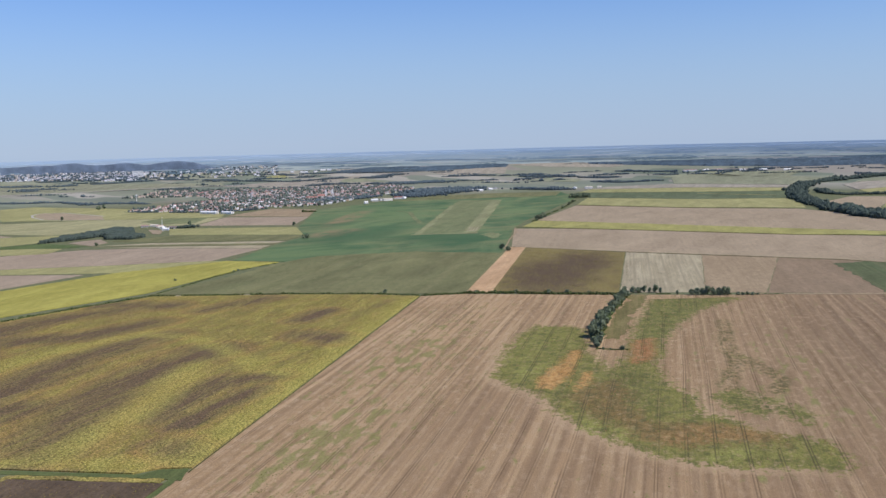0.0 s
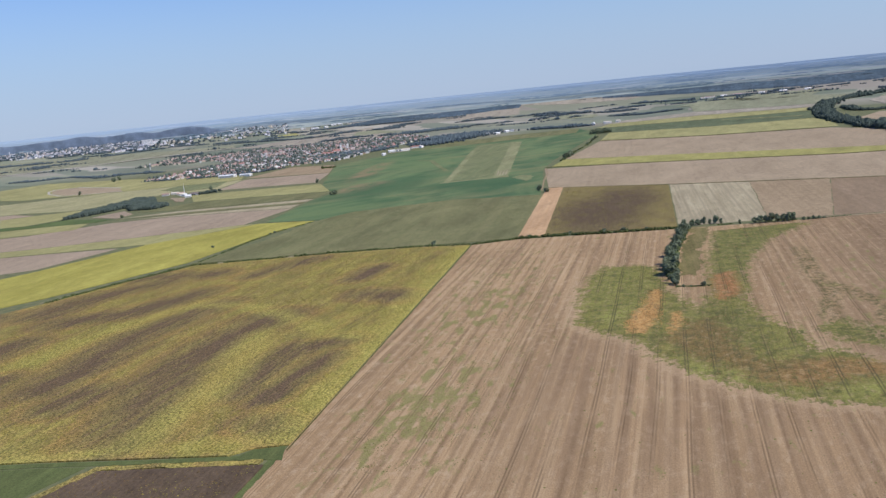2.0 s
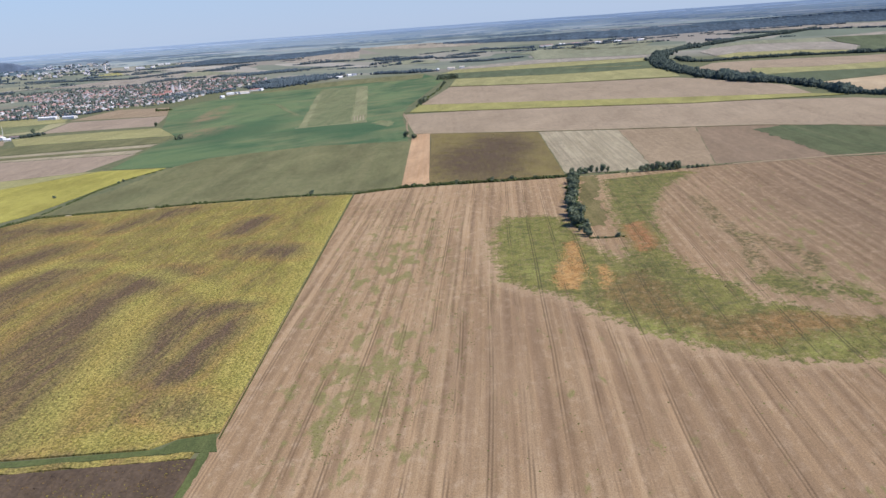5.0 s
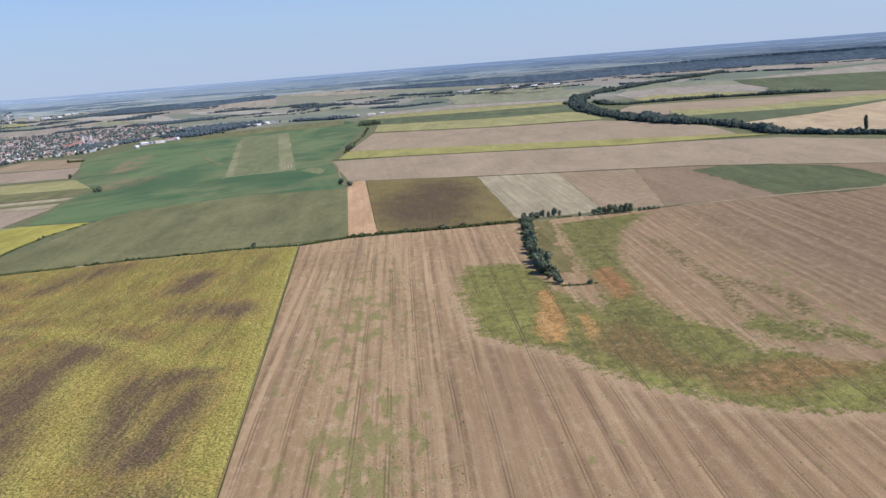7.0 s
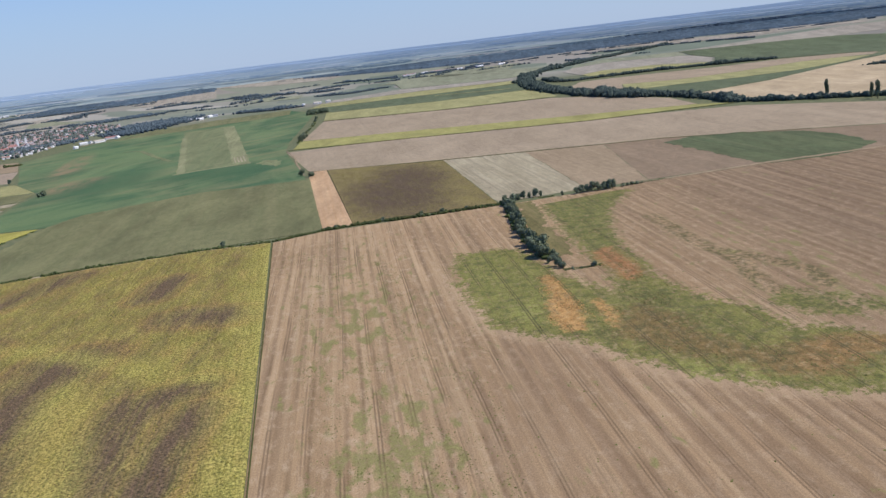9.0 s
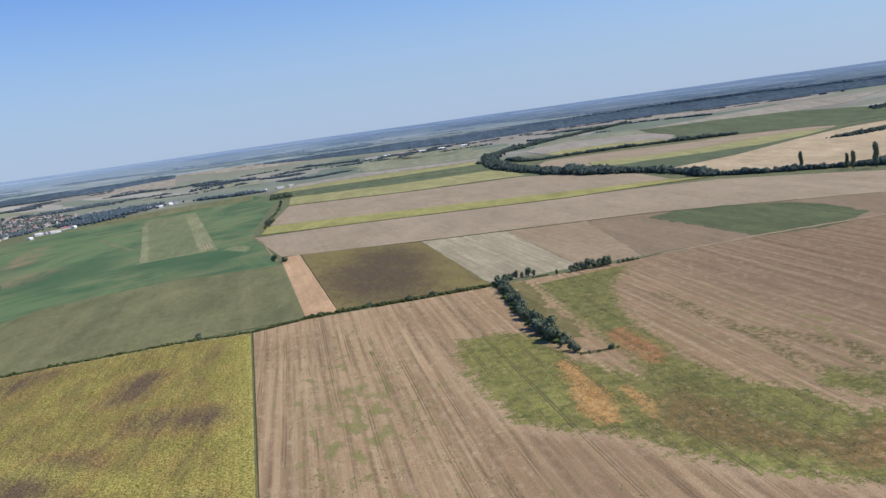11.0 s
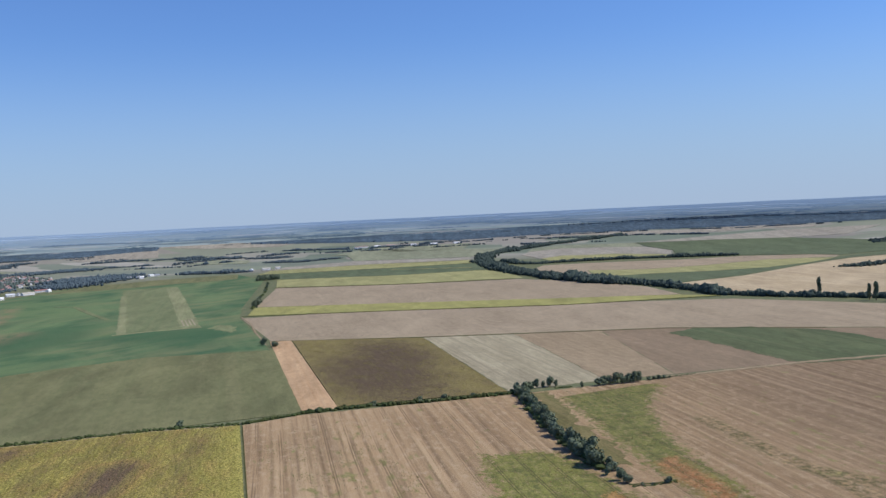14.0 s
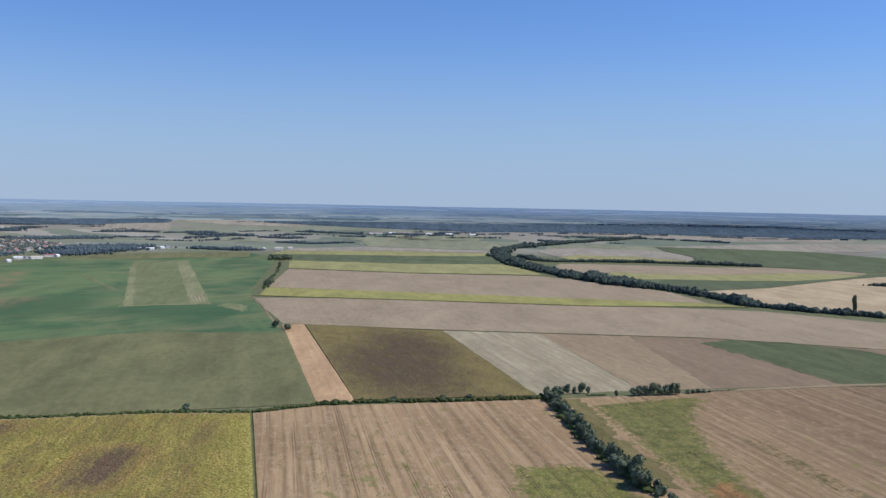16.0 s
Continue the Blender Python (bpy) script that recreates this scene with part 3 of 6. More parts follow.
def foliage(name, dark, light, dry=None, size=3.0):
    m, nt, b = material(name, 0.75)
    isle = node(nt, "ShaderNodeNewGeometry").outputs["Random Per Island"]
    n = cloud(nt, (size, size, size), 0, 3, 0.6)
    f = calc(nt, "ADD", calc(nt, "MULTIPLY", isle, 0.6), calc(nt, "MULTIPLY", n, 0.4))
    c = blend(nt, f, dark, light)
    if dry:
        far = cloud(nt, (40, 40, 40), 0, 2, 0.5)
        c = blend(nt, span(nt, far, 0.5, 0.7, 0, 0.6), c, dry)
    rnd = node(nt, "ShaderNodeObjectInfo").outputs["Random"]
    c = blend(nt, 0.7, c, blend(nt, rnd, (0.4, 0.4, 0.4), (0.6, 0.6, 0.6)), "OVERLAY")
    b.inputs["Subsurface Weight"].default_value = 0.0
    finish(nt, b, c, n, 0.2, 0.3)
    return m


MAT["leaf"] = foliage("leaf", (0.092, 0.120, 0.078), (0.185, 0.215, 0.132))
MAT["leaf_blue"] = foliage("leaf_blue", (0.042, 0.060, 0.052), (0.080, 0.104, 0.082), size=10)
MAT["copse"] = foliage("copse", (0.034, 0.048, 0.042), (0.062, 0.080, 0.064), size=6)
MAT["hedge"] = foliage("hedge", (0.04, 0.058, 0.022), (0.095, 0.12, 0.042), (0.10, 0.10, 0.035))
# leaves of the far belts, paled and blued: aerial haze put into the colour
MAT["hazed_leaf"] = foliage("hazed_leaf", (0.062, 0.088, 0.102), (0.104, 0.134, 0.146), size=12)
MAT["garden_leaf"] = foliage("garden_leaf", (0.066, 0.088, 0.080), (0.128, 0.152, 0.125), size=8)
MAT["heads"] = foliage("heads", (0.119, 0.106, 0.025), (0.306, 0.264, 0.055))
MAT["dry_heads"] = foliage("dry_heads", (0.095, 0.062, 0.027), (0.19, 0.125, 0.048))
MAT["tuft"] = foliage("tuft", (0.085, 0.094, 0.028), (0.190, 0.195, 0.056))
MAT["dry_tuft"] = foliage("dry_tuft", (0.162, 0.115, 0.051), (0.306, 0.212, 0.102))
MAT["rust_tuft"] = foliage("rust_tuft", (0.33, 0.17, 0.06), (0.58, 0.34, 0.13))
MAT["bark"] = plain("bark", (0.12, 0.09, 0.065), 0.9, 0.5, 0.35)
MAT["white_wall"] = plain("white_wall", (0.80, 0.78, 0.75), 0.8, 1.5, 0.12)
MAT["cream_wall"] = plain("cream_wall", (0.62, 0.54, 0.42), 0.85, 1.5, 0.15)
MAT["ochre_wall"] = plain("ochre_wall", (0.5, 0.38, 0.24), 0.85, 1.5, 0.15)
MAT["red_tile"] = plain("red_tile", (0.36, 0.185, 0.155), 0.85, 1.5, 0.3)
MAT["orange_tile"] = plain("orange_tile", (0.40, 0.28, 0.245), 0.85, 1.5, 0.3)
MAT["brown_tile"] = plain("brown_tile", (0.26, 0.21, 0.195), 0.85, 1.5, 0.3)
MAT["grey_roof"] = plain("grey_roof", (0.33, 0.33, 0.34), 0.6, 2.0, 0.2)
MAT["white_roof"] = plain("white_roof", (0.76, 0.76, 0.76), 0.5, 2.0, 0.1)
MAT["glass"] = plain("glass", (0.05, 0.06, 0.07), 0.2, 2.0, 0.2)
MAT["gravel"] = plain("gravel", (0.46, 0.43, 0.38), 0.95, 6.0, 0.2)
MAT["dry_strip"] = crop("dry_strip", (0.176, 0.192, 0.098), (0.228, 0.232, 0.124), (0.280, 0.270, 0.155), row=8, streak=0.5, patch=60)
MAT["dry_grass"] = crop("dry_grass", (0.251, 0.244, 0.130), (0.317, 0.301, 0.165), (0.372, 0.341, 0.200), row=14, streak=0.4, patch=110)
MAT["town_wall"] = plain("town_wall", (0.80, 0.80, 0.82), 0.8, 1.5, 0.12)
# town glass and roofs paled towards blue-grey, haze included in their colours
MAT["town_glass"] = plain("town_glass", (0.34, 0.37, 0.41), 0.3, 2.0, 0.2)
MAT["town_roof"] = plain("town_roof", (0.44, 0.40, 0.41), 0.8, 1.5, 0.2)
MAT["town_grey"] = plain("town_grey", (0.50, 0.53, 0.58), 0.8, 1.5, 0.2)
MAT["clover"] = crop("clover", (0.068, 0.092, 0.046), (0.094, 0.116, 0.056), (0.20, 0.178, 0.100), row=10, streak=0.35, patch=50)
MAT["harrowed"] = crop("harrowed", (0.198, 0.146, 0.094), (0.238, 0.178, 0.118), (0.282, 0.216, 0.148), row=9, streak=0.4, patch=90, uneven=0.4)
MAT["wheat"] = crop("wheat", (0.36, 0.28, 0.17), (0.43, 0.34, 0.22), (0.47, 0.39, 0.27), row=14, streak=0.4, patch=150)
# far field greyed and far forest blued, with the haze painted into both
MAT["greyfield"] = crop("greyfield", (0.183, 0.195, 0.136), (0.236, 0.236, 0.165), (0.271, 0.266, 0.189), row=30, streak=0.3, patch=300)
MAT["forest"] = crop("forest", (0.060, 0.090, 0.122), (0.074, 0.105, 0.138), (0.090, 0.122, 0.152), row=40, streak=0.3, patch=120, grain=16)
MAT["cream_tile"] = plain("cream_tile", (0.55, 0.5, 0.42), 0.8, 1.5, 0.2)
MAT["grass_track"] = crop("grass_track", (0.076, 0.098, 0.038), (0.105, 0.130, 0.048), (0.150, 0.158, 0.062), row=3, streak=0.3, patch=20)
MAT["dull_green"] = crop("dull_green", (0.088, 0.110, 0.062), (0.112, 0.136, 0.076), (0.155, 0.165, 0.095), row=12, streak=0.3, patch=110)
MAT["ditch"] = crop("ditch", (0.05, 0.06, 0.02), (0.085, 0.09, 0.03), (0.12, 0.11, 0.04), patch=30)


# ---- the fields ----
HOLLOW = [(112, 1085), (84, 1030), (60, 940), (50, 885), (44, 843), (57, 812), (76, 788), (88, 740), (95, 700), (113, 668), (130, 638), (152, 614), (170, 599), (187, 591), (206, 590), (225, 591), (240, 584), (258, 577), (269, 588), (278, 627), (270, 642), (257, 652), (244, 661), (231, 670), (227, 690), (222, 708), (207, 713), (205, 730), (212, 754), (210, 782), (202, 804), (199, 830), (205, 874), (216, 910), (240, 982), (280, 1072), (331, 1157), (400, 1228), (402, 1250), (290, 1262), (278, 1235), (245, 1129), (208, 1015), (192, 953), (184, 919), (173, 885), (157, 856), (153, 905), (150, 949), (160, 1011), (163, 1060)]
# half width and course of the bands in the sunflowers that have dried first, and of the greener swells between them
DRIED = [(51, [(-480, 1302), (-392, 1284)]), (45, [(-557, 1114), (-527, 1191), (-449, 1262)]), (45, [(-515, 1060), (-436, 1084), (-372, 1163)]), (48, [(-338, 1076), (-396, 962), (-411, 853), (-424, 803)]),
         (57, [(-255, 990), (-292, 903), (-309, 793), (-307, 713), (-305, 658)]), (34, [(-170, 868), (-212, 850), (-232, 800), (-240, 740)]), (26, [(-172, 820), (-196, 770), (-212, 715)]),
         (42, [(-164, 1058), (-121, 1030)]), (33, [(-161, 1213), (-185, 1152)]), (39, [(-386, 745), (-369, 781)]), (33, [(-187, 641), (-207, 666)]), (45, [(-620, 1130), (-640, 960), (-660, 760)]),
         (45, [(-520, 980), (-560, 860), (-590, 700)]), (39, [(-480, 840), (-500, 700)]), (36, [(-330, 1240), (-260, 1330)])]
GREENER = [(18, [(-352, 1081), (-303, 1066), (-227, 970), (-184, 894), (-141, 878)]), (22, [(-475, 898), (-441, 977), (-396, 1056), (-360, 1100)]), (30, [(-252, 915), (-262, 752), (-288, 654)]),
           (30, [(-38, 1300), (-112, 960), (-182, 630)]), (14, [(-190, 628), (-345, 636), (-560, 650)])]
field("ripening sunflower field, yellow-green with dark dried bands", [(-37, 1314), (-115, 1340), (-240, 1358), (-440, 1372), (-517, 1285), (-586, 1190), (-865, 865), (-865, 690), (-347, 630), (-260, 616), (-217, 609), (-202, 618), (-179, 618)], "sunflower", 1.0, grid=12.0, marks=(("dry", DRIED), ("fresh", GREENER)))
field("wide harvested field of tan stubble in rows", [(-34, 1316), (29, 1326), (240, 1284), (423, 1258), (615, 1230), (730, 1206), (1442, 1010), (1442, 60), (-300, 60), (-180, 612)], "stubble", 0.12)


ORANGE = ([(136, 950), (143, 938), (124, 875), (106, 820), (93, 796), (82, 804), (89, 845), (113, 892)], [(134, 863), (139, 852), (125, 800), (111, 788), (121, 824)])
RED = ([(213, 992), (229, 994), (216, 942), (202, 897), (187, 884), (186, 898), (196, 939)],)
BROWN = ([(119, 791), (152, 821), (152, 781), (150, 736), (153, 707), (170, 691), (202, 680), (218, 672), (240, 652), (236, 642), (210, 648), (190, 646), (160, 645), (143, 668), (131, 698), (116, 731), (108, 758)],)
# separate green patches beyond the hollow's edge, and thin trails of weeds along the passes
PATCHES = [[(227, 764), (252, 779), (259, 749), (258, 714), (246, 703), (235, 717), (226, 737)], [(270, 759), (281, 722), (289, 702), (273, 676), (266, 697), (261, 722)]]
TRAILS = [(13, [(333, 1081), (319, 1029), (303, 971), (294, 938), (291, 902), (280, 862), (268, 840), (256, 811), (246, 781)]), (12, [(289, 927), (297, 884), (301, 850), (304, 813), (286, 772)]),
          (8, [(246, 800), (253, 774), (272, 764)])]


def weedy_hollow(outline, cell=5.0, rim=36.0):
    """A low sheet over the hollow and a little way round it, which knows how far inside its zones each place lies."""
    xs = np.arange(min(p[0] for p in outline) - rim, max(p[0] for p in outline) + rim, cell)
    ys = np.arange(min(p[1] for p in outline) - rim, 1246, cell)
    gx, gy = [g.ravel() for g in np.meshgrid(xs, ys)]
    deep = np.max([depth_in(gx, gy, outline)] + [depth_in(gx, gy, o) for o in PATCHES], axis=0)
    trail = bands(gx, gy, TRAILS)
    w = len(xs)
    faces = [(i, i + 1, i + 1 + w, i + w) for i in range(len(gx) - w) if (i + 1) % w and (max(deep[i], deep[i + 1], deep[i + w], deep[i + w + 1]) > -rim or max(trail[i], trail[i + 1], trail[i + w], trail[i + w + 1]) > 0.02)]
    keep = sorted({v for f in faces for v in f})
    at = {v: k for k, v in enumerate(keep)}
    ob = mesh_object("weedy_hollow", [(gx[v], gy[v], 0.16) for v in keep], [tuple(at[v] for v in f) for f in faces], MAT["hollow"])
    gx, gy = gx[keep], gy[keep]
    keep_value(ob.data, "inside", deep[keep])
    keep_value(ob.data, "trail", trail[keep])
    for name, outlines in (("orange", ORANGE), ("red", RED), ("brown", BROWN)):
        keep_value(ob.data, name, np.max([depth_in(gx, gy, o) for o in outlines], axis=0))
    return tagged(ob, "weedy green hollow with rusty patches in the stubble", "field", kind="structure")


weedy_hollow(HOLLOW)
field("dark drying sunflower stand beside a grass track", [(-190, 588), (-260, 598), (-302, 604), (-330, 562), (-480, 60), (-302, 60)], "soy", 1.0)
field("green grass wedge at the end of the track", [(-180, 594), (-214, 603), (-202, 617), (-180, 617)], "grass_track", 0.2, level=0.18, ragged=1.0)
field("green grass corner beside the farm track", [(-311, 614), (-347, 620), (-600, 650), (-865, 680), (-865, 60), (-490, 60), (-340, 566)], "grass_track", 0.25)
field("olive-green meadow before the grass airfield", [(45, 1334), (-115, 1350), (-240, 1370), (-452, 1392), (-366, 1579), (-306, 1755), (-250, 1830), (-60, 1868), (122, 1805)], "olive", 0.15, level=0.4, ragged=4)
field("lush green meadow round a grass airfield", [(-306, 1756), (-416, 1800), (-370, 2121), (-335, 2240), (-393, 2478), (-433, 3183), (-115, 3690), (210, 3892), (500, 3890), (519, 3498), (232, 2537), (178, 2311), (130, 1900), (108, 1770), (-60, 1780), (-250, 1770)], "airfield", 0.4)
field("mown pale grass beside the runway", [(-60, 2226), (50, 2226), (196, 3480), (62, 3480)], "mown", 0.15, level=0.35, ragged=6)
field("pale dry grass runway strip", [(48, 2222), (84, 2222), (226, 3445), (190, 3452)], "dry_strip", 0.15, level=0.38, ragged=4)
field("pale worn grass beside the runway", [(-70, 2218), (-53, 2224), (48, 3215), (34, 3230)], "dry_strip", 0.1, level=0.45, ragged=4)
field("pale dry patch beside the runway", [(88, 2180), (123, 2228), (144, 2156), (116, 2085)], "mown", 0.1, level=0.4, ragged=9)
for x in (58, 65, 72, 79):
    field("pale worn landing mark on the runway", [(x, 2262), (x + 3, 2262), (x + 16, 2380), (x + 13, 2380)], "pale", 0.1, level=0.55)
field("olive-brown grass at the far end of the airfield", [(-193, 3548), (62, 3568), (240, 3600), (453, 3620), (509, 3880), (215, 3886), (-1, 3800)], "olive", 0.3, level=0.3)
field("bare earth farm strip", [(31, 1333), (69, 1332), (171, 1889), (139, 1901)], "track", 0.15, level=0.5, ragged=0.5)
field("dark drying soybean field with yellowing edge", [(70.5, 1338), (250, 1299), (352, 1763), (172.5, 1885)], "soybean", 0.9)
field("pale grey-green stubble field with wheel lines", [(253, 1302), (371, 1288), (481, 1697), (355, 1769)], "pale", 0.15, ragged=2)
field("tan harvested field", [(372, 1288), (453, 1270), (601, 1634), (482, 1697)], "tan", 0.13, ragged=3)
field("brown harrowed field", [(454, 1270), (612, 1242), (735, 1202), (1150, 1090), (1000, 1290), (860, 1425), (706, 1577), (602, 1634)], "harrowed", 0.1)
field("green clover field among bare soil", [(659, 1537), (722, 1556), (788, 1508), (839, 1418), (835, 1340), (802, 1238), (737, 1200), (691, 1201), (614, 1229), (612, 1262), (640, 1406)], "clover", 0.2, level=0.1, ragged=6)
field("broad bare tan field", [(181, 2308), (300, 2275), (595, 2163), (1055, 1840), (1140, 1640), (1230, 1400), (1330, 1250), (1250, 1120), (1150, 1096), (1004, 1294), (864, 1431), (699, 1590), (355, 1778), (144, 1912)], "tan_soil", 0.15)
field("narrow strip of yellow-green crop", [(204, 2345), (259, 2520), (508, 2352), (838, 2122), (1040, 1985), (1085, 1905), (775, 2008), (457, 2203)], "pale_yellow", 0.8, ragged=5)
field("bare tan strip field", [(262, 2530), (450, 3068), (752, 2838), (1047, 2700), (1110, 2500), (1120, 2200), (1050, 1990), (838, 2128), (508, 2358)], "tan_soil", 0.15)
field("strip of yellow-green crop by the river wood", [(454, 3086), (547, 3433), (886, 3216), (1180, 3150), (1135, 2880), (1080, 2720), (752, 2858)], "lime", 0.8)
field("dull green strip field by the river wood", [(552, 3442), (560, 3777), (1033, 3622), (1340, 3541), (1190, 3160), (886, 3224)], "dull_green", 0.5)
field("pale green strip field beyond the river wood", [(562, 3785), (660, 3990), (1065, 3950), (1420, 3760), (1330, 3560), (1033, 3630)], "lime", 0.4)
field("tan strip field before the far hamlet", [(664, 4000), (762, 4180), (1098, 4286), (1512, 3968), (1430, 3775), (1068, 3960)], "hazed_tan", 0.3)
field("pale lime field before the far hamlet", [(1105, 4296), (1516, 3982), (1950, 4500), (1730, 5280), (1449, 5390), (1260, 4900)], "hazed_lime", 0.3)
# west of the airfield
field("bright yellow-green rape field", [(-603, 1228), (-531, 1318), (-462, 1406), (-372, 1656), (-316, 1752), (-426, 1788), (-599, 1648), (-716, 1464), (-900, 1250), (-800, 1050)], "yellow", 0.8)
field("brown bare field in long strips", [(-957, 1971), (-810, 2064), (-684, 2068), (-396, 2003), (-458, 1803), (-642, 1772), (-851, 1747), (-1250, 1770), (-1700, 1800), (-1700, 1930), (-1250, 1950)], "brown", 0.1)
field("olive strip field", [(-851, 1742), (-642, 1767), (-458, 1798), (-431, 1792), (-599, 1655), (-811, 1668), (-1250, 1690), (-1700, 1720), (-1700, 1795), (-1250, 1765)], "lime", 0.3)
field("purple-brown bare field", [(-811, 1662), (-648, 1642), (-696, 1544), (-728, 1489), (-950, 1420), (-1250, 1440), (-1600, 1460), (-1600, 1710), (-1250, 1684)], "brown", 0.1)
field("pale lime strip field", [(-1024, 2112), (-927, 2112), (-876, 2101), (-867, 2002), (-968, 1985), (-1300, 1955), (-1700, 1935), (-1700, 2090), (-1300, 2100)], "lime", 0.4)
field("yellow-green stubble strip", [(-707, 2367), (-762, 2554), (-615, 2547), (-402, 2520), (-349, 2292), (-567, 2345)], "lime", 0.4)
field("dark green strip of beet", [(-809, 2242), (-703, 2350), (-564, 2328), (-346, 2272), (-372, 2164), (-696, 2192)], "olive", 0.5)
field("pale straw strip field", [(-824, 2138), (-691, 2180), (-370, 2152), (-382, 2108), (-679, 2141)], "pale", 0.15)
field("olive strip field between straw strips", [(-819, 2122), (-679, 2137), (-382, 2102), (-389, 2073), (-667, 2104)], "olive", 0.3)
field("straw-coloured strip field", [(-786, 2100), (-667, 2097), (-389, 2068), (-400, 2010), (-684, 2075)], "pale", 0.15)
field("brown bare field before the village", [(-715, 2645), (-694, 2936), (-418, 2868), (-420, 2580)], "brown", 0.1)
field("tan stubble field before the village", [(-705, 2990), (-612, 3289), (-440, 3199), (-420, 2877)], "tan", 0.15)
field("pinkish bare field inside a lane", [(-1100, 2978), (-1210, 2997), (-1308, 3030), (-1402, 3162), (-1442, 3257), (-1454, 3328), (-1390, 3338), (-1156, 3118)], "tan_soil", 0.1, level=0.5)
field("pale olive pasture before the village", [(-1448, 3000), (-1353, 2990), (-1152, 2953), (-713, 2950), (-730, 3100), (-1263, 3525), (-1658, 3731), (-1900, 3400)], "lime", 0.3)
field("dry olive pasture", [(-1216, 2514), (-1045, 2446), (-975, 2540), (-900, 2605), (-886, 2670), (-720, 2675), (-700, 2940), (-1150, 2948), (-1390, 2885), (-1900, 2800), (-1900, 2490), (-1330, 2508)], "dry_grass", 0.2)
field("green strip beside the copse", [(-1055, 2176), (-978, 2232), (-830, 2140), (-860, 2110), (-1020, 2118), (-1300, 2106), (-1700, 2096), (-1700, 2190), (-1300, 2200)], "meadow", 0.3)
field("pale field beside the copse", [(-1000, 2250), (-1060, 2182), (-1300, 2206), (-1700, 2198), (-1700, 2330), (-1300, 2350), (-1130, 2420), (-1020, 2440), (-1010, 2390)], "lime", 0.2)
field("brown strip west of the copse", [(-1140, 2425), (-1300, 2358), (-1800, 2336), (-1800, 2480), (-1330, 2500), (-1230, 2500)], "brown", 0.2)
field("teal-green meadow behind the farm", [(-930, 2838), (-900, 2946), (-751, 2942), (-742, 2745), (-839, 2719)], "mown", 0.2, level=0.4, ragged=5)
field("bare yard beside the farm", [(-818, 2545), (-767, 2514), (-743, 2404), (-767, 2418)], "tan_soil", 0.1, level=0.45, ragged=4)
field("pinkish bare strip below the copse", [(-915, 2228), (-862, 2300), (-812, 2214), (-827, 2148)], "brown", 0.1, level=0.5, ragged=3)
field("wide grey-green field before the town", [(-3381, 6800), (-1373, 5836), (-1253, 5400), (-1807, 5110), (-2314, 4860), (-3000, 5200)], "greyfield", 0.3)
field("tan field behind the village", [(-1272, 5340), (-984, 5853), (-416, 5495), (-268, 5169), (-447, 4800), (-820, 4900)], "hazed_tan", 0.2)
field("small lime field near the town", [(-1147, 6347), (-1061, 6650), (-1200, 7300), (-1290, 6700)], "lime", 0.4)
# east of the river wood
field("wide pale wheat stubble field", [(1150, 2182), (1255, 2214), (1462, 2244), (1779, 2368), (1978, 2435), (2103, 2466), (2400, 2470), (3000, 2390), (2600, 1300), (1300, 1350), (1225, 1640), (1165, 1900)], "wheat", 0.2)
field("green field east of the river wood", [(1150, 2192), (1255, 2224), (1462, 2254), (1779, 2378), (1978, 2445), (2103, 2476), (2400, 2480), (3000, 2400), (3000, 2640), (2415, 2606), (2107, 2525), (1901, 2437), (1692, 2399), (1520, 2438), (1377, 2510), (1262, 2540), (1190, 2430)], "dull_green", 0.4, level=0.2)
field("narrow lime strip above the green field", [(1262, 2546), (1377, 2516), (1520, 2444), (1692, 2405), (1901, 2443), (2080, 2520), (2040, 2596), (1924, 2650), (1681, 2630), (1472, 2664), (1357, 2800), (1300, 2700)], "lime", 0.3)
field("tan strip field east of the river wood", [(1300, 2710), (1357, 2806), (1472, 2670), (1681, 2636), (1924, 2656), (2040, 2602), (2110, 2540), (2188, 2597), (2171, 2703), (2028, 2866), (1808, 2926), (1653, 3042), (1476, 3133), (1400, 3150), (1200, 2905), (1225, 2560)], "tan_soil", 0.2)
field("wide dull green field in the river meadows", [(2060, 2905), (2180, 2710), (2195, 2603), (2415, 2612), (3000, 2650), (2922, 3050), (3002, 3202), (3075, 3734), (2872, 3975), (2689, 4093), (2549, 4225), (2308, 3780), (2180, 3440), (2000, 3190), (1905, 3060)], "dull_green", 0.4, level=0.2)
field("lime strip inside the river bend", [(1530, 3250), (1730, 3180), (1890, 3060), (1990, 3200), (1924, 3489), (1834, 3517), (1755, 3608), (1600, 3500)], "lime", 0.2)
field("straw strip inside the river bend", [(1600, 3510), (1755, 3614), (1834, 3523), (1924, 3495), (2000, 3210), (2175, 3450), (2304, 3789), (2229, 3998), (2079, 4160), (1850, 4050), (1700, 3850)], "hazed_tan", 0.2)
field("pale lime strip inside the river bend", [(1850, 4060), (2079, 4166), (2229, 4004), (2304, 3800), (2549, 4230), (2428, 4304), (2269, 4485), (2000, 4300)], "hazed_lime", 0.2)
field("pink bare field east of the bend", [(2550, 4236), (2694, 4100), (2878, 3982), (3082, 3740), (3400, 3700), (4389, 4367), (4177, 4452), (3844, 4555), (3287, 4432)], "hazed_tan", 0.2)
field("pale strip before the far forest", [(3079, 5880), (3165, 5312), (3484, 4876), (3962, 4926), (4177, 4673), (4490, 4992), (4431, 5456), (3952, 5467), (3538, 5878), (3410, 6453)], "hazed_tan", 0.2)
field("pale tan field beyond the hedgerows", [(-620, 9000), (-91, 8300), (51, 6411), (494, 6296), (658, 7800), (560, 9000)], "hazed_tan", 0.3)
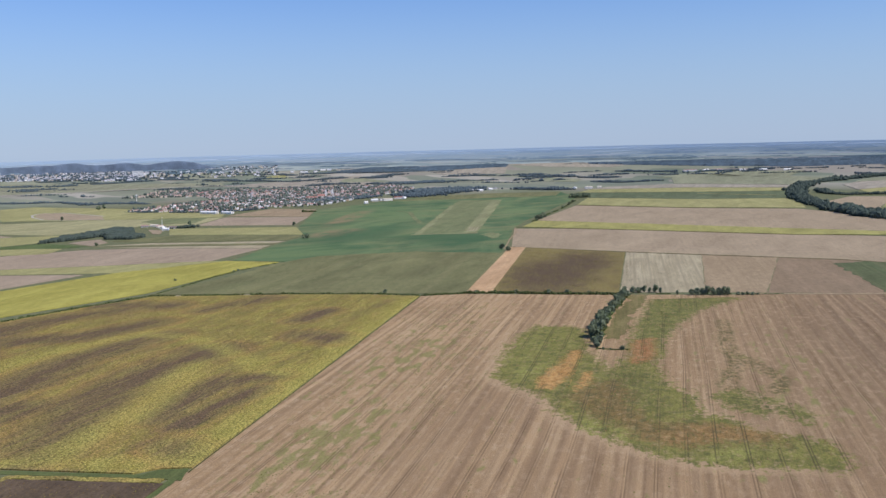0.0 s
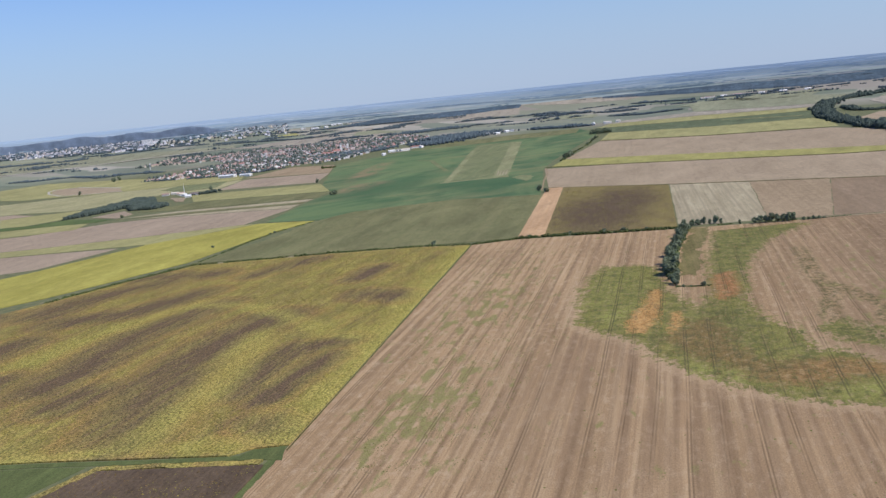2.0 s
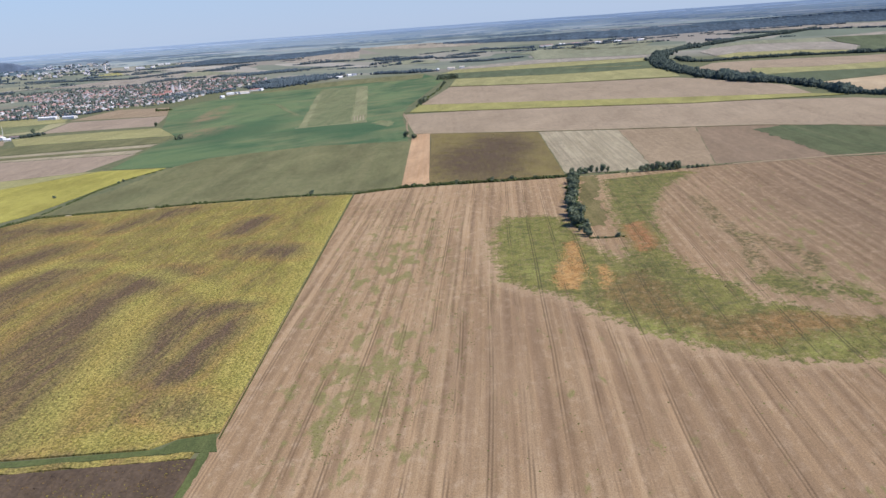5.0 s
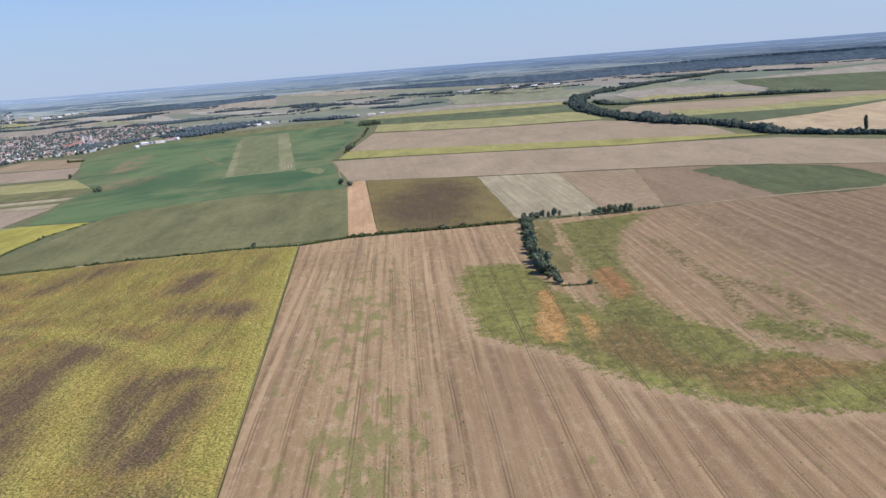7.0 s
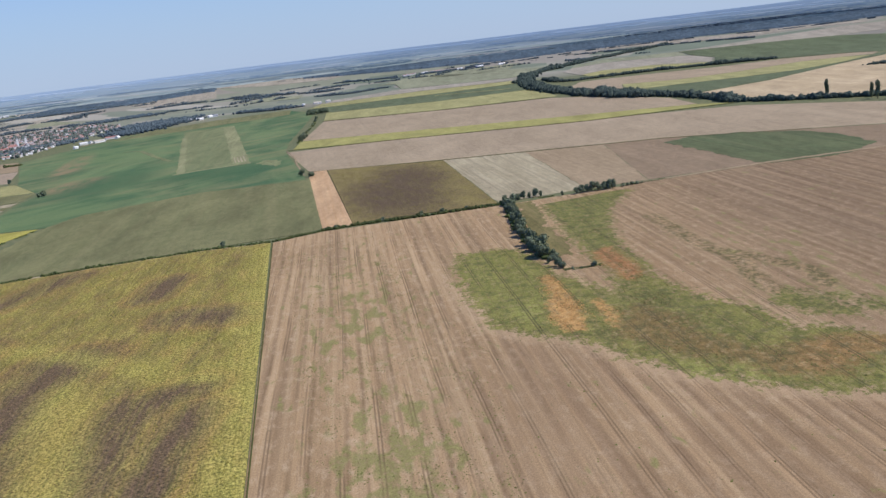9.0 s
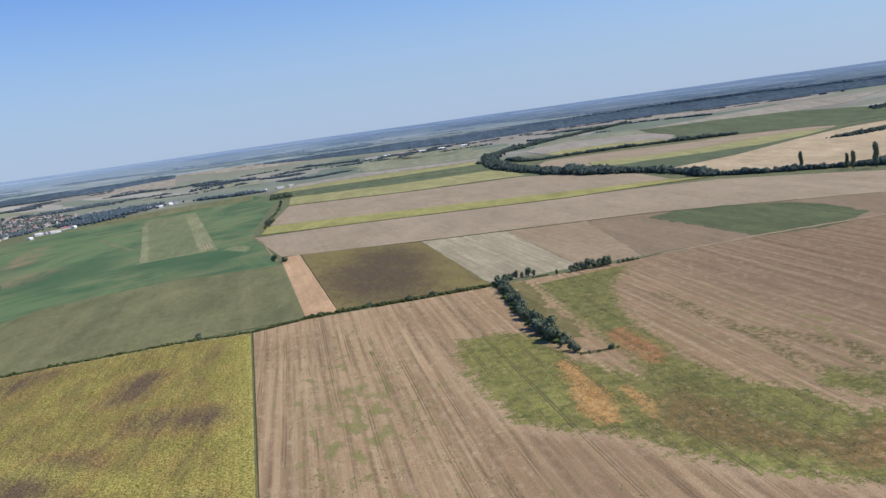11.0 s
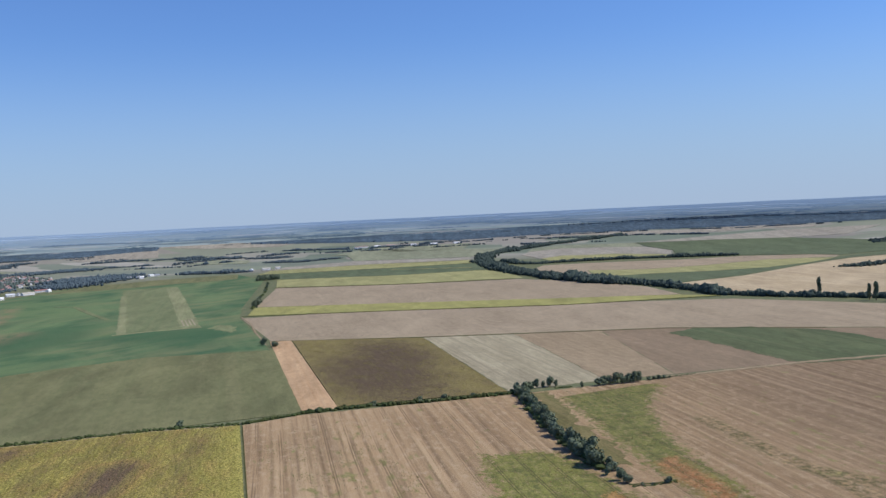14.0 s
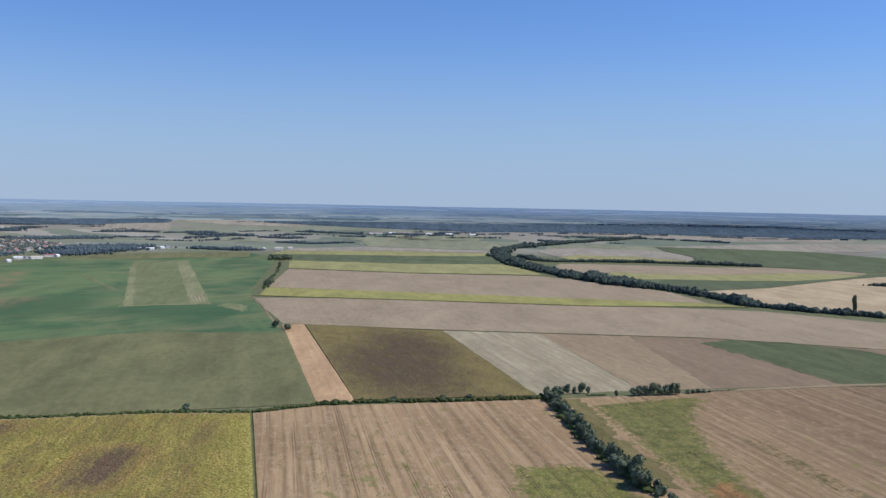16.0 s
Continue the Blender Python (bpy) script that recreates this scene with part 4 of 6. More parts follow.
field("pinkish field beyond the airfield", [(724, 9000), (1004, 7615), (1420, 7133), (1700, 7700), (1500, 9000)], "hazed_tan", 0.3)
field("tan strip beyond the village", [(-840, 5682), (-618, 5744), (-490, 6109), (-530, 6647), (-909, 6253)], "hazed_tan", 0.3)
field("lime field beyond the village", [(-575, 5436), (-314, 5451), (-478, 6075), (-600, 6037)], "hazed_lime", 0.3, level=0.3)
field("lime pasture beyond the airfield", [(470, 5033), (719, 4761), (803, 5063), (688, 5400)], "hazed_lime", 0.3)
field("pale pasture near the far hamlet", [(1200, 5000), (1700, 5700), (2250, 5500), (1800, 4700)], "hazed_lime", 0.3)


def strip(label, points, width, mat, height=0.15, level=0.1, category="track", name="track", ragged=0.0):
    """A lane, ditch or margin of even width along a line of map points."""
    left, right = [], []
    for i, (x, y) in enumerate(points):
        x0, y0 = points[max(0, i - 1)]
        x1, y1 = points[min(len(points) - 1, i + 1)]
        d = math.hypot(x1 - x0, y1 - y0)
        nx, ny = -(y1 - y0) / d * width / 2, (x1 - x0) / d * width / 2
        left.append((x + nx, y + ny))
        right.append((x - nx, y - ny))
    return field(label, left + right[::-1], mat, height, category, level, ragged, name)


strip("green grass farm track between sunflower stands", [(-182, 599), (-214, 605), (-260, 611), (-305, 618), (-347, 625), (-600, 655), (-865, 685)], 6.5, "grass_track")
strip("green grass headland beside the stubble", [(-181, 622), (-185, 600), (-215, 455), (-241, 335), (-291, 100)], 5, "grass_track", 0.2, 0.1, "grass", ragged=2)
strip("yellow-green edge of the drying stand", [(-192, 592), (-214, 596), (-260, 602), (-301, 608), (-331, 562), (-481, 66)], 7, "sunflower", 1.0, 0.06, ragged=2.5)
strip("grassy foot of the tree row", [(274, 1274), (252, 1204), (228, 1142), (208, 1078), (195, 1036), (184, 1000)], 20, "weed_strip", 0.1, 0.2, ragged=9.0)
strip("shallow ditch at the end of the tree row", [(160, 955), (176, 948), (194, 946)], 2.6, "ditch", 0.2, 0.2, ragged=1.0)
strip("pale dirt lane along the airfield edge", [(125, 1870), (150, 2050), (176, 2200), (186, 2330)], 3, "tan", level=0.5, ragged=1.2)
strip("dark ditch below a yellow strip", [(190, 2345), (457, 2196), (775, 2001), (1078, 1898)], 6, "ditch", 0.4)
strip("dark ditch between strips", [(449, 3077), (752, 2848), (1047, 2711)], 9, "ditch", 0.4)
strip("thin pale grass strip inside the green field", [(986, 3521), (1090, 3425), (1208, 3318)], 16, "lime", 0.3, 0.7)
strip("worn pale edge of the airfield", [(-78, 2214), (-5, 2222), (84, 2214)], 13, "dry_strip", 0.1, 0.5, "grass", ragged=2)
strip("faint mown line on the airfield", [(-150, 3009), (-104, 2956), (-84, 2730), (-60, 2529)], 14, "mown", 0.1, 0.5, "grass", ragged=4)
strip("grassy furrow between fields", [(145, 1907), (356, 1773), (700, 1583), (862, 1428)], 5, "ditch", 0.2)
strip("pale dirt lane beside the hedge", [(430, 1262), (615, 1236), (732, 1207), (1000, 1134)], 9, "tan", level=0.2, ragged=3.0)
# narrow dark strip standing in for the shade at the crop's edge
strip("dark strip for the shade along the sunflower edge", [(-35, 1312), (-107, 960), (-179, 610)], 0.8, "ditch", 0.4)
strip("pale straw margin of the sunflowers", [(-42, 1316), (-115, 1344), (-240, 1362), (-440, 1377), (-517, 1290), (-590, 1194)], 10, "pale", 0.3)
strip("pale country road past the village", [(-2700, 4650), (-2300, 4800), (-1945, 4960), (-1812, 5081), (-1649, 5227), (-1467, 5320), (-1192, 5370), (-897, 5400), (-700, 5440)], 30, "gravel", 0.3, 3.0, "road", "road")
strip("winding pale field lane", [(-1095, 2968), (-1210, 2985), (-1312, 3017), (-1412, 3158), (-1455, 3257), (-1466, 3340), (-1387, 3352), (-1152, 3128)], 8, "gravel", 0.2, 0.5)


# ---- foliage meshes ----
def base_ball(level):
    bm = bmesh.new()
    bmesh.ops.create_icosphere(bm, subdivisions=level, radius=1.0)
    v = np.array([tuple(p.co) for p in bm.verts])
    f = np.array([[p.index for p in q.verts] for q in bm.faces])
    bm.free()
    return v, f


BALL = {1: base_ball(1), 2: base_ball(2)}


def lumps(places, sizes, level=2, rough=0.25, seed=1):
    """Uneven leafy masses: arrays of middles (n, 3) and half sizes (n, 3)."""
    rng = np.random.default_rng(seed)
    v, f = BALL[level]
    n = len(places)
    k = 1 + rough * rng.normal(size=(n, len(v), 1)).clip(-1.6, 1.6)
    a = rng.uniform(0, 6.28, n)
    rot = np.stack([np.stack([np.cos(a), -np.sin(a), 0 * a], -1), np.stack([np.sin(a), np.cos(a), 0 * a], -1), np.stack([0 * a, 0 * a, 1 + 0 * a], -1)], 1)
    w = np.einsum("nij,mj->nmi", rot, v) * k * np.asarray(sizes)[:, None, :] + np.asarray(places)[:, None, :]
    faces = f[None] + (np.arange(n) * len(v))[:, None, None]
    return w.reshape(-1, 3), faces.reshape(-1, 3)


def sprays(places, size, seed=1, up=0.25):
    """Small leafy sprays: one bent four-cornered blade at each place."""
    rng = np.random.default_rng(seed)
    n = len(places)
    a, b = rng.normal(size=(n, 3)), rng.normal(size=(n, 3))
    a /= np.linalg.norm(a, axis=1)[:, None]
    b[:, 2] += up
    b -= (a * b).sum(1)[:, None] * a
    b /= np.linalg.norm(b, axis=1)[:, None]
    s = np.asarray(size).reshape(-1, 1) * rng.uniform(0.6, 1.3, (n, 1))
    p = np.asarray(places)
    w = np.stack([p - a * s - b * s * 0.5, p + a * s - b * s * 0.6, p + a * s * 0.7 + b * s, p - a * s * 0.6 + b * s * 0.9], 1)
    return w.reshape(-1, 3), (np.arange(4)[None] + 4 * np.arange(n)[:, None])


def mesh_arrays(name, pieces, mat):
    """One mesh from several (verts, faces) arrays."""
    verts, faces, at = [], [], 0
    for v, f in pieces:
        verts.append(v)
        faces += (f + at).tolist()
        at += len(v)
    me = bpy.data.meshes.new(name)
    me.from_pydata(np.concatenate(verts).tolist(), [], faces)
    me.update()
    me.materials.append(mat)
    return me


def tapered(points, radii, sides=7):
    """A tapering limb along points."""
    rings, faces = [], []
    for i, (p, r) in enumerate(zip(points, radii)):
        q = Vector(points[min(i + 1, len(points) - 1)]) - Vector(points[max(i - 1, 0)])
        m = q.to_track_quat("Z", "Y").to_matrix()
        rings += [tuple(Vector(p) + m @ Vector((r * math.cos(6.283 * s / sides), r * math.sin(6.283 * s / sides), 0))) for s in range(sides)]
    for i in range(len(points) - 1):
        for s in range(sides):
            t = (s + 1) % sides
            faces.append((i * sides + s, i * sides + t, (i + 1) * sides + t, (i + 1) * sides + s))
    return np.array(rings), np.array(faces)


def tree(label, height, width, seed, leaves=700, leaf=0.55, mat="leaf", name="tree", category="tree", low=0.12):
    """A broadleaf tree: forked trunk and a crown of many leafy sprays on several masses."""
    rng = np.random.default_rng(seed)
    root = new(name)
    limbs = [tapered([(0, 0, -0.4), (0.1, 0, height * 0.2), (rng.uniform(-0.4, 0.4), rng.uniform(-0.4, 0.4), height * 0.55), (0, 0, height * 0.8)],
                     [height * 0.03, height * 0.022, height * 0.014, height * 0.004])]
    middles, sizes = [], []
    count = 7 if width > 4 else 5
    for i in range(count):
        a, h = i * 2.4 + rng.uniform(-0.5, 0.5), height * (low + 0.22 + (0.58 - low) * ((i * 0.618 + 0.2) % 1.0))
        out = (0.1 if height > 3 * width else 0.28) * width * rng.uniform(0.6, 1.15)
        c = np.array([out * math.cos(a), out * math.sin(a), h])
        middles.append(c)
        s = width * rng.uniform(0.28, 0.38)
        sizes.append((s, s, s * rng.uniform(0.8, 1.1) * min(2.2, max(1.0, height / width * 0.8))))
        limbs.append(tapered([(0, 0, h * 0.45), tuple(c * 0.6 + np.array([0, 0, h * 0.25])), tuple(c)], [height * 0.012, height * 0.008, height * 0.003], 5))
    me = mesh_arrays("trunk", limbs, MAT["bark"])
    t = new("trunk", me)
    t.parent = root
    core = lumps(np.array(middles), np.array(sizes) * 0.82, 2, 0.16, seed)
    pick = rng.integers(0, count, leaves)
    d = rng.normal(size=(leaves, 3))
    d /= np.linalg.norm(d, axis=1)[:, None]
    r = rng.uniform(0.72, 1.12, (leaves, 1)) + 0.12 * rng.normal(size=(leaves, 1))
    pts = np.array(middles)[pick] + d * r * np.array(sizes)[pick]
    pts[:, 2] = np.maximum(pts[:, 2], height * low)
    me = mesh_arrays("crown", [core, sprays(pts, leaf, seed)], MAT[mat])
    c = new("crown", me)
    c.parent = root
    return tagged(root, label, category)


KINDS = {
    "ash": tree("tall leafy dark green ash tree", 14, 9, 3),
    "willow": tree("broad bushy dark green willow tree", 11, 11, 5, 800),
    "elm": tree("rounded dark green field elm", 12, 8, 8),
    "young": tree("young slender green tree", 9, 5, 13, 420, 0.45),
    "bush": tree("rounded green roadside bush", 4.5, 5, 21, 320, 0.4, low=0.0, name="bush", category="bush"),
    "poplar": tree("tall dark columnar poplar by the river wood", 28, 7.0, 34, 900, 0.7, name="poplar", category="tree", low=0.05),
}
FIRST = {k: True for k in KINDS}


def plant(kind, x, y, scale=1.0, label="", group=""):
    m = Matrix.Translation(land(x, y)) @ Matrix.Rotation((x * 1.7 + y * 0.9) % 6.28, 4, "Z") @ Matrix.Diagonal((scale * (1 + 0.1 * math.sin(x)), scale, scale * (1 + 0.1 * math.cos(y)), 1))
    if FIRST[kind]:
        ob = KINDS[kind]
        ob.matrix_basis = m
        FIRST[kind] = False
    else:
        src = KINDS[kind]
        ob = copy_thing(src, m)
        ob.matrix_basis = m
    return tagged(ob, label, group=group)


rnd = random.Random(4)
# the row of trees that runs out into the stubble
ROW = [(258, 1288), (233, 1215), (207, 1150), (189, 1085), (176, 1035), (167, 990), (160, 958)]


def along(points, step):
    out, carry = [], 0.0
    for (x0, y0), (x1, y1) in zip(points, points[1:]):
        d = math.hypot(x1 - x0, y1 - y0)
        while carry < d:
            out.append((x0 + (x1 - x0) * carry / d, y0 + (y1 - y0) * carry / d))
            carry += step
        carry -= d
    return out


for n, (x, y) in enumerate(along(ROW, 8.0)):
    kind = ("ash", "willow", "elm", "willow", "ash", "young")[n % 6]
    big = 1.15 if 1000 < y < 1062 else 0.86 if y > 1062 else 0.6
    plant(kind, x + rnd.uniform(-4.5, 4.5), y, big * rnd.uniform(0.85, 1.15), group="trees of the field row")
for x, y, k, s in ((268, 1292, "elm", 0.9), (277, 1297, "willow", 0.75), (286, 1299, "ash", 0.75), (294, 1297, "young", 0.9), (302, 1295, "elm", 0.9), (308, 1293, "young", 0.8),
                   (326, 1268, "young", 0.75), (345, 1266, "elm", 0.8), (352, 1266, "ash", 0.85), (360, 1266, "young", 1.2), (367, 1263, "ash", 0.9), (374, 1261, "elm", 0.95),
                   (381, 1260, "young", 1.3), (388, 1259, "ash", 1.0), (393, 1258, "elm", 0.95)):
    plant(k, x, y, s, group="trees along the hedge")
for x, y, s in ((408, 1258, 0.9), (414, 1257, 0.8), (421, 1257, 0.9), (428, 1256, 0.8), (434, 1255, 0.6), (185, 944, 1.0), (166, 948, 0.5), (173, 946, 0.45), (-88, 1350, 1.2), (104, 1322, 1.2), (150, 1306, 1.3), (176, 1303, 1.5), (208, 1297, 1.1), (47, 1329, 1.0)):
    plant("bush", x, y, s, group="bushes along the hedge")
for x, y, k, s in ((121, 1868, "elm", 1.1), (132, 1838, "willow", 0.9), (258, 2500, "young", 1.0), (262, 2545, "ash", 1.0), (268, 2560, "elm", 1.3), (277, 2572, "willow", 1.4), (285, 2590, "ash", 1.3), (292, 2610, "elm", 1.2),
                   (335, 2780, "bush", 1.2), (390, 2960, "bush", 1.6), (430, 3100, "elm", 1.0), (455, 3190, "ash", 1.0),
                   (482, 3440, "willow", 1.3), (490, 3450, "willow", 1.5), (499, 3445, "willow", 1.6), (508, 3455, "elm", 1.5), (516, 3448, "willow", 1.7), (525, 3458, "willow", 1.6), (534, 3450, "elm", 1.5), (542, 3456, "willow", 1.5), (552, 3450, "willow", 1.3),
                   (-813, 2144, "willow", 0.7), (-731, 2650, "elm", 1.2), (-327, 2201, "willow", 1.0), (-335, 2190, "elm", 0.8), (-415, 2559, "elm", 1.0), (-1303, 3479, "willow", 1.4), (-1290, 3505, "elm", 1.5),
                   (-1235, 2978, "elm", 1.0), (-370, 1642, "bush", 0.9), (-453, 1534, "bush", 0.9), (-376, 1628, "bush", 0.7)):
    plant(k, x, y, s)
for x, y, s in ((1191, 1748, 1.41), (1194, 1634, 1.11), (1194, 1619, 1.44), (1213, 1583, 1.73)):
    plant("poplar", x, y, s, group="poplars by the river wood")


def hedge(label, points, width, height, mat="hedge", seed=1, step=2.0, name="hedge", gaps=0.15):
    """An uneven run of shrubs along a line."""
    rng = np.random.default_rng(seed)
    mids, sizes = [], []
    for x, y in along(points, step):
        if noise.noise(Vector((x / 30, y / 30, seed))) < -0.45 + gaps:
            continue
        h = height * (0.55 + 0.9 * abs(noise.noise(Vector((x / 14, y / 14, 2.0 + seed))))) * rng.uniform(0.75, 1.25)
        p = land(x + rng.normal() * width * 0.25, y + rng.normal() * width * 0.25)
        mids.append((p.x, p.y, p.z + h * 0.42))
        sizes.append((width * rng.uniform(0.3, 0.55), width * rng.uniform(0.3, 0.55), h * 0.58))
    mids, sizes = np.array(mids), np.array(sizes)
    n = len(mids) * 14
    pick = rng.integers(0, len(mids), n)
    d = rng.normal(size=(n, 3))
    d /= np.linalg.norm(d, axis=1)[:, None]
    pts = mids[pick] + d * sizes[pick] * rng.uniform(0.9, 1.2, (n, 1))
    me = mesh_arrays(name, [lumps(mids, sizes, 2, 0.2, seed), sprays(pts, 0.35 + 0.03 * height, seed)], MAT[mat])
    return tagged(new(name, me), label, "hedge", kind="stuff")


hedge("long low brushy hedge between fields", [(-586, 1192), (-517, 1288), (-446, 1376), (-240, 1364), (-110, 1346), (-36, 1320), (29, 1329)], 5.0, 3.2, seed=2, gaps=0.0)
hedge("dense green hedge between the stubble and the fields", [(31, 1330), (67, 1328), (150, 1305), (240, 1288), (256, 1290)], 6.0, 4.6, seed=3, gaps=0.0)
hedge("thin scrub along the lane", [(300, 1283), (430, 1259), (470, 1256)], 3.0, 1.2, seed=4, gaps=0.3)
hedge("scrub along the rape field edge", [(-446, 1380), (-400, 1560), (-365, 1656), (-310, 1752)], 4.0, 1.6, seed=5, gaps=0.35)
hedge("brushy undergrowth below the tree row", [(258, 1288), (233, 1215), (207, 1150), (189, 1085), (176, 1035), (167, 1000)], 9.0, 5.0, seed=8, gaps=-0.5)
hedge("dry scrub at the end of the tree row", [(158, 951), (172, 945), (192, 942)], 2.6, 0.8, seed=6, gaps=-0.5)
hedge("dark thicket at the end of a bare field", [(-468, 3087), (-425, 3083)], 9.0, 6.0, seed=9, gaps=-0.5)
hedge("sparse shrubs along the airfield edge", [(240, 2470), (300, 2680), (400, 2990), (480, 3300)], 6.0, 3.0, seed=7, gaps=0.35, step=5)


# ---- woods ----
def wood(label, points, width, height, mat="hazed_leaf", seed=1, step=9.0, ends=0.6, gap=-0.12):
    """A belt of trees along a line of map points: crowns of several masses each, uneven on top."""
    rng = np.random.default_rng(seed)
    mids, sizes = [], []
    pts = along(points, step)
    for i, (x, y) in enumerate(pts):
        across = max(2, int(1.5 * width / step))
        e = min(1.0, ends + (1 - ends) * min(i, len(pts) - 1 - i) / 4)
        if mat == "hazed_leaf" and noise.noise(Vector((x / 110, y / 110, seed * 3.1))) < gap:
            continue
        for j in range(across):
            if mat == "hazed_leaf" and gap > -0.2 and rng.random() < 0.3:
                continue
            bulge = 0.16 + 0.3 * abs(noise.noise(Vector((x / 90, y / 90, seed + 4.0))))
            ox, oy = rng.normal() * width * bulge, rng.normal() * width * bulge
            k = shrink(x, y)
            h = height * e * (0.55 + 0.95 * abs(noise.noise(Vector((x / 60, y / 60, seed))))) * rng.uniform(0.6, 1.25)
            p = land(x + ox, y + oy)
            r = h * rng.uniform(0.36, 0.52)
            mids.append((p.x, p.y, p.z + h * 0.45 * k))
            sizes.append((r * k, r * k, h * 0.55 * k))
            for _ in range(2):
                a = rng.uniform(0, 6.28)
                mids.append((p.x + r * 0.8 * k * math.cos(a), p.y + r * 0.8 * k * math.sin(a), p.z + h * rng.uniform(0.3, 0.6) * k))
                s = r * rng.uniform(0.5, 0.75)
                sizes.append((s * k, s * k, s * 1.1 * k))
    if not mids:
        return None
    mids, sizes = np.array(mids), np.array(sizes)
    me = mesh_arrays("wood", [lumps(mids, sizes, 2 if len(mids) < 2500 else 1, 0.13, seed)], MAT[mat])
    return tagged(new("wood", me), label, "wood", kind="stuff")


wood("dark dense wood along a river bend", [(1413, 3640), (1230, 3180), (1165, 2880), (1115, 2550), (1150, 2380)], 55, 18, "leaf_blue", 11, 6)
wood("narrowing belt of river trees", [(1130, 2480), (1145, 2340), (1150, 2225), (1140, 2095)], 34, 17, "leaf_blue", 12, 8)
wood("thin belt of trees beside the bare field", [(1140, 2095), (1095, 1920), (1120, 1855), (1165, 1760), (1215, 1680), (1250, 1600), (1330, 1480), (1450, 1380)], 24, 14, "leaf_blue", 13, 7)
wood("far side of the river wood", [(1450, 3690), (1640, 4050), (1930, 4330), (2300, 4650), (2783, 4990), (3204, 5330)], 60, 15, "leaf_blue", 14, 8)
wood("tree belt across the river meadows", [(1460, 3560), (1400, 3310), (1430, 3240), (1526, 3240), (1725, 3172), (1885, 3052), (2049, 2912)], 40, 13, "leaf_blue", 15, 7)
wood("tall old trees of the river wood", [(1125, 2600), (1112, 2450), (1125, 2320)], 30, 24, "leaf_blue", 18, 7)
wood("wood in the river meadows", [(1791, 2235), (1838, 2205), (1978, 2223), (2200, 2260)], 45, 13, "leaf_blue", 16, 8)
wood("far wood in the river meadows", [(2800, 2990), (2950, 3060), (3150, 3150)], 60, 13, "leaf_blue", 17, 9)
wood("small copse beside the farm", [(-755, 2560), (-715, 2590), (-690, 2620)], 25, 12, "leaf_blue", 20, 9)
wood("tree belt along the west stream", [(-1980, 4080), (-1857, 4025), (-1686, 4050), (-1461, 3800), (-1369, 3860), (-1200, 3760)], 40, 9, "hazed_leaf", 21, 8, gap=-0.6)
wood("long thin far hedgerow", [(2300, 5800), (2562, 5875), (3066, 6026), (3754, 5691), (4026, 5166), (4923, 5022)], 40, 11, "hazed_leaf", 28, 10)
wood("thin hedgerow in the far meadows", [(2700, 5400), (3187, 5135), (3291, 4835), (3347, 4558)], 40, 11, "hazed_leaf", 29, 10)
wood("tree belt at the edge of the town", [(-3000, 6100), (-2460, 5952), (-2256, 6324), (-2016, 6830), (-1501, 6374), (-900, 6500)], 120, 12, "hazed_leaf", 30, 11)

wood("dark wood between the village and the airfield", [(-150, 3960), (-100, 3830), (-5, 4010), (116, 4140)], 130, 16, "hazed_leaf", 22, 7, gap=-0.6)
wood("inner part of the dark airfield wood", [(-120, 4180), (-40, 4140), (40, 4260), (140, 4330)], 190, 16, "hazed_leaf", 44, 8, gap=-0.6)
wood("dark wood behind the village end", [(-260, 5080), (-109, 5130), (40, 5180)], 190, 13, "hazed_leaf", 23, 9, gap=-0.6)
wood("tall trees behind the village", [(-716, 5065), (-579, 5200), (-433, 5157), (-304, 5047)], 60, 13, "hazed_leaf", 24, 9, gap=-0.3)
wood("thin hedgerow beyond the airfield", [(47, 5984), (166, 5967), (403, 5994)], 20, 11, "hazed_leaf", 25, 10, gap=-0.3)
wood("second thin hedgerow beyond the airfield", [(84, 5243), (200, 5247), (356, 5233)], 20, 10, "hazed_leaf", 26, 9, gap=-0.3)
wood("broad wood on the plain behind the village", [(-490, 6109), (-391, 6030), (-350, 6396), (-229, 6747)], 110, 12, "hazed_leaf", 27, 11, gap=-0.4)
wood("long far wood behind the village", [(-1061, 7505), (-881, 7280), (-760, 7684), (-359, 8100), (-103, 7300)], 130, 12, "hazed_leaf", 32, 14, gap=-0.4)
wood("dark wood beside the white farm", [(348, 4177), (438, 4090), (522, 4055), (579, 4045)], 55, 13, "hazed_leaf", 33, 7, gap=-0.6)
wood("narrow wood beyond the runway", [(858, 5217), (951, 5120), (1042, 5176)], 40, 11, "hazed_leaf", 34, 9, gap=-0.5)
wood("wood beyond the runway", [(820, 4700), (922, 4560), (1139, 4674)], 60, 11, "hazed_leaf", 35, 8, gap=-0.5)
wood("wood on the far pasture", [(529, 5655), (654, 5572), (829, 5502)], 80, 12, "hazed_leaf", 36, 10, gap=-0.5)
wood("trees round the far hamlet", [(1240, 6158), (1489, 5857), (1621, 5700), (1932, 5760), (2198, 5859)], 60, 12, "hazed_leaf", 37, 11, gap=-0.2)
wood("dark band of trees behind the road", [(-1422, 6183), (-1098, 5950), (-890, 5750), (-726, 6019), (-593, 6194)], 70, 11, "hazed_leaf", 38, 11, gap=-0.3)
wood("trees along the village edge", [(-1160, 3320), (-1027, 3250), (-900, 3200), (-706, 3205), (-600, 3340), (-493, 3345)], 26, 7, "hazed_leaf", 31, 8, gap=-0.3)
wood("trees at the village's airfield end", [(-565, 3600), (-480, 3618), (-428, 3720), (-353, 3755), (-279, 3933)], 90, 12, "hazed_leaf", 39, 7, gap=-0.6)

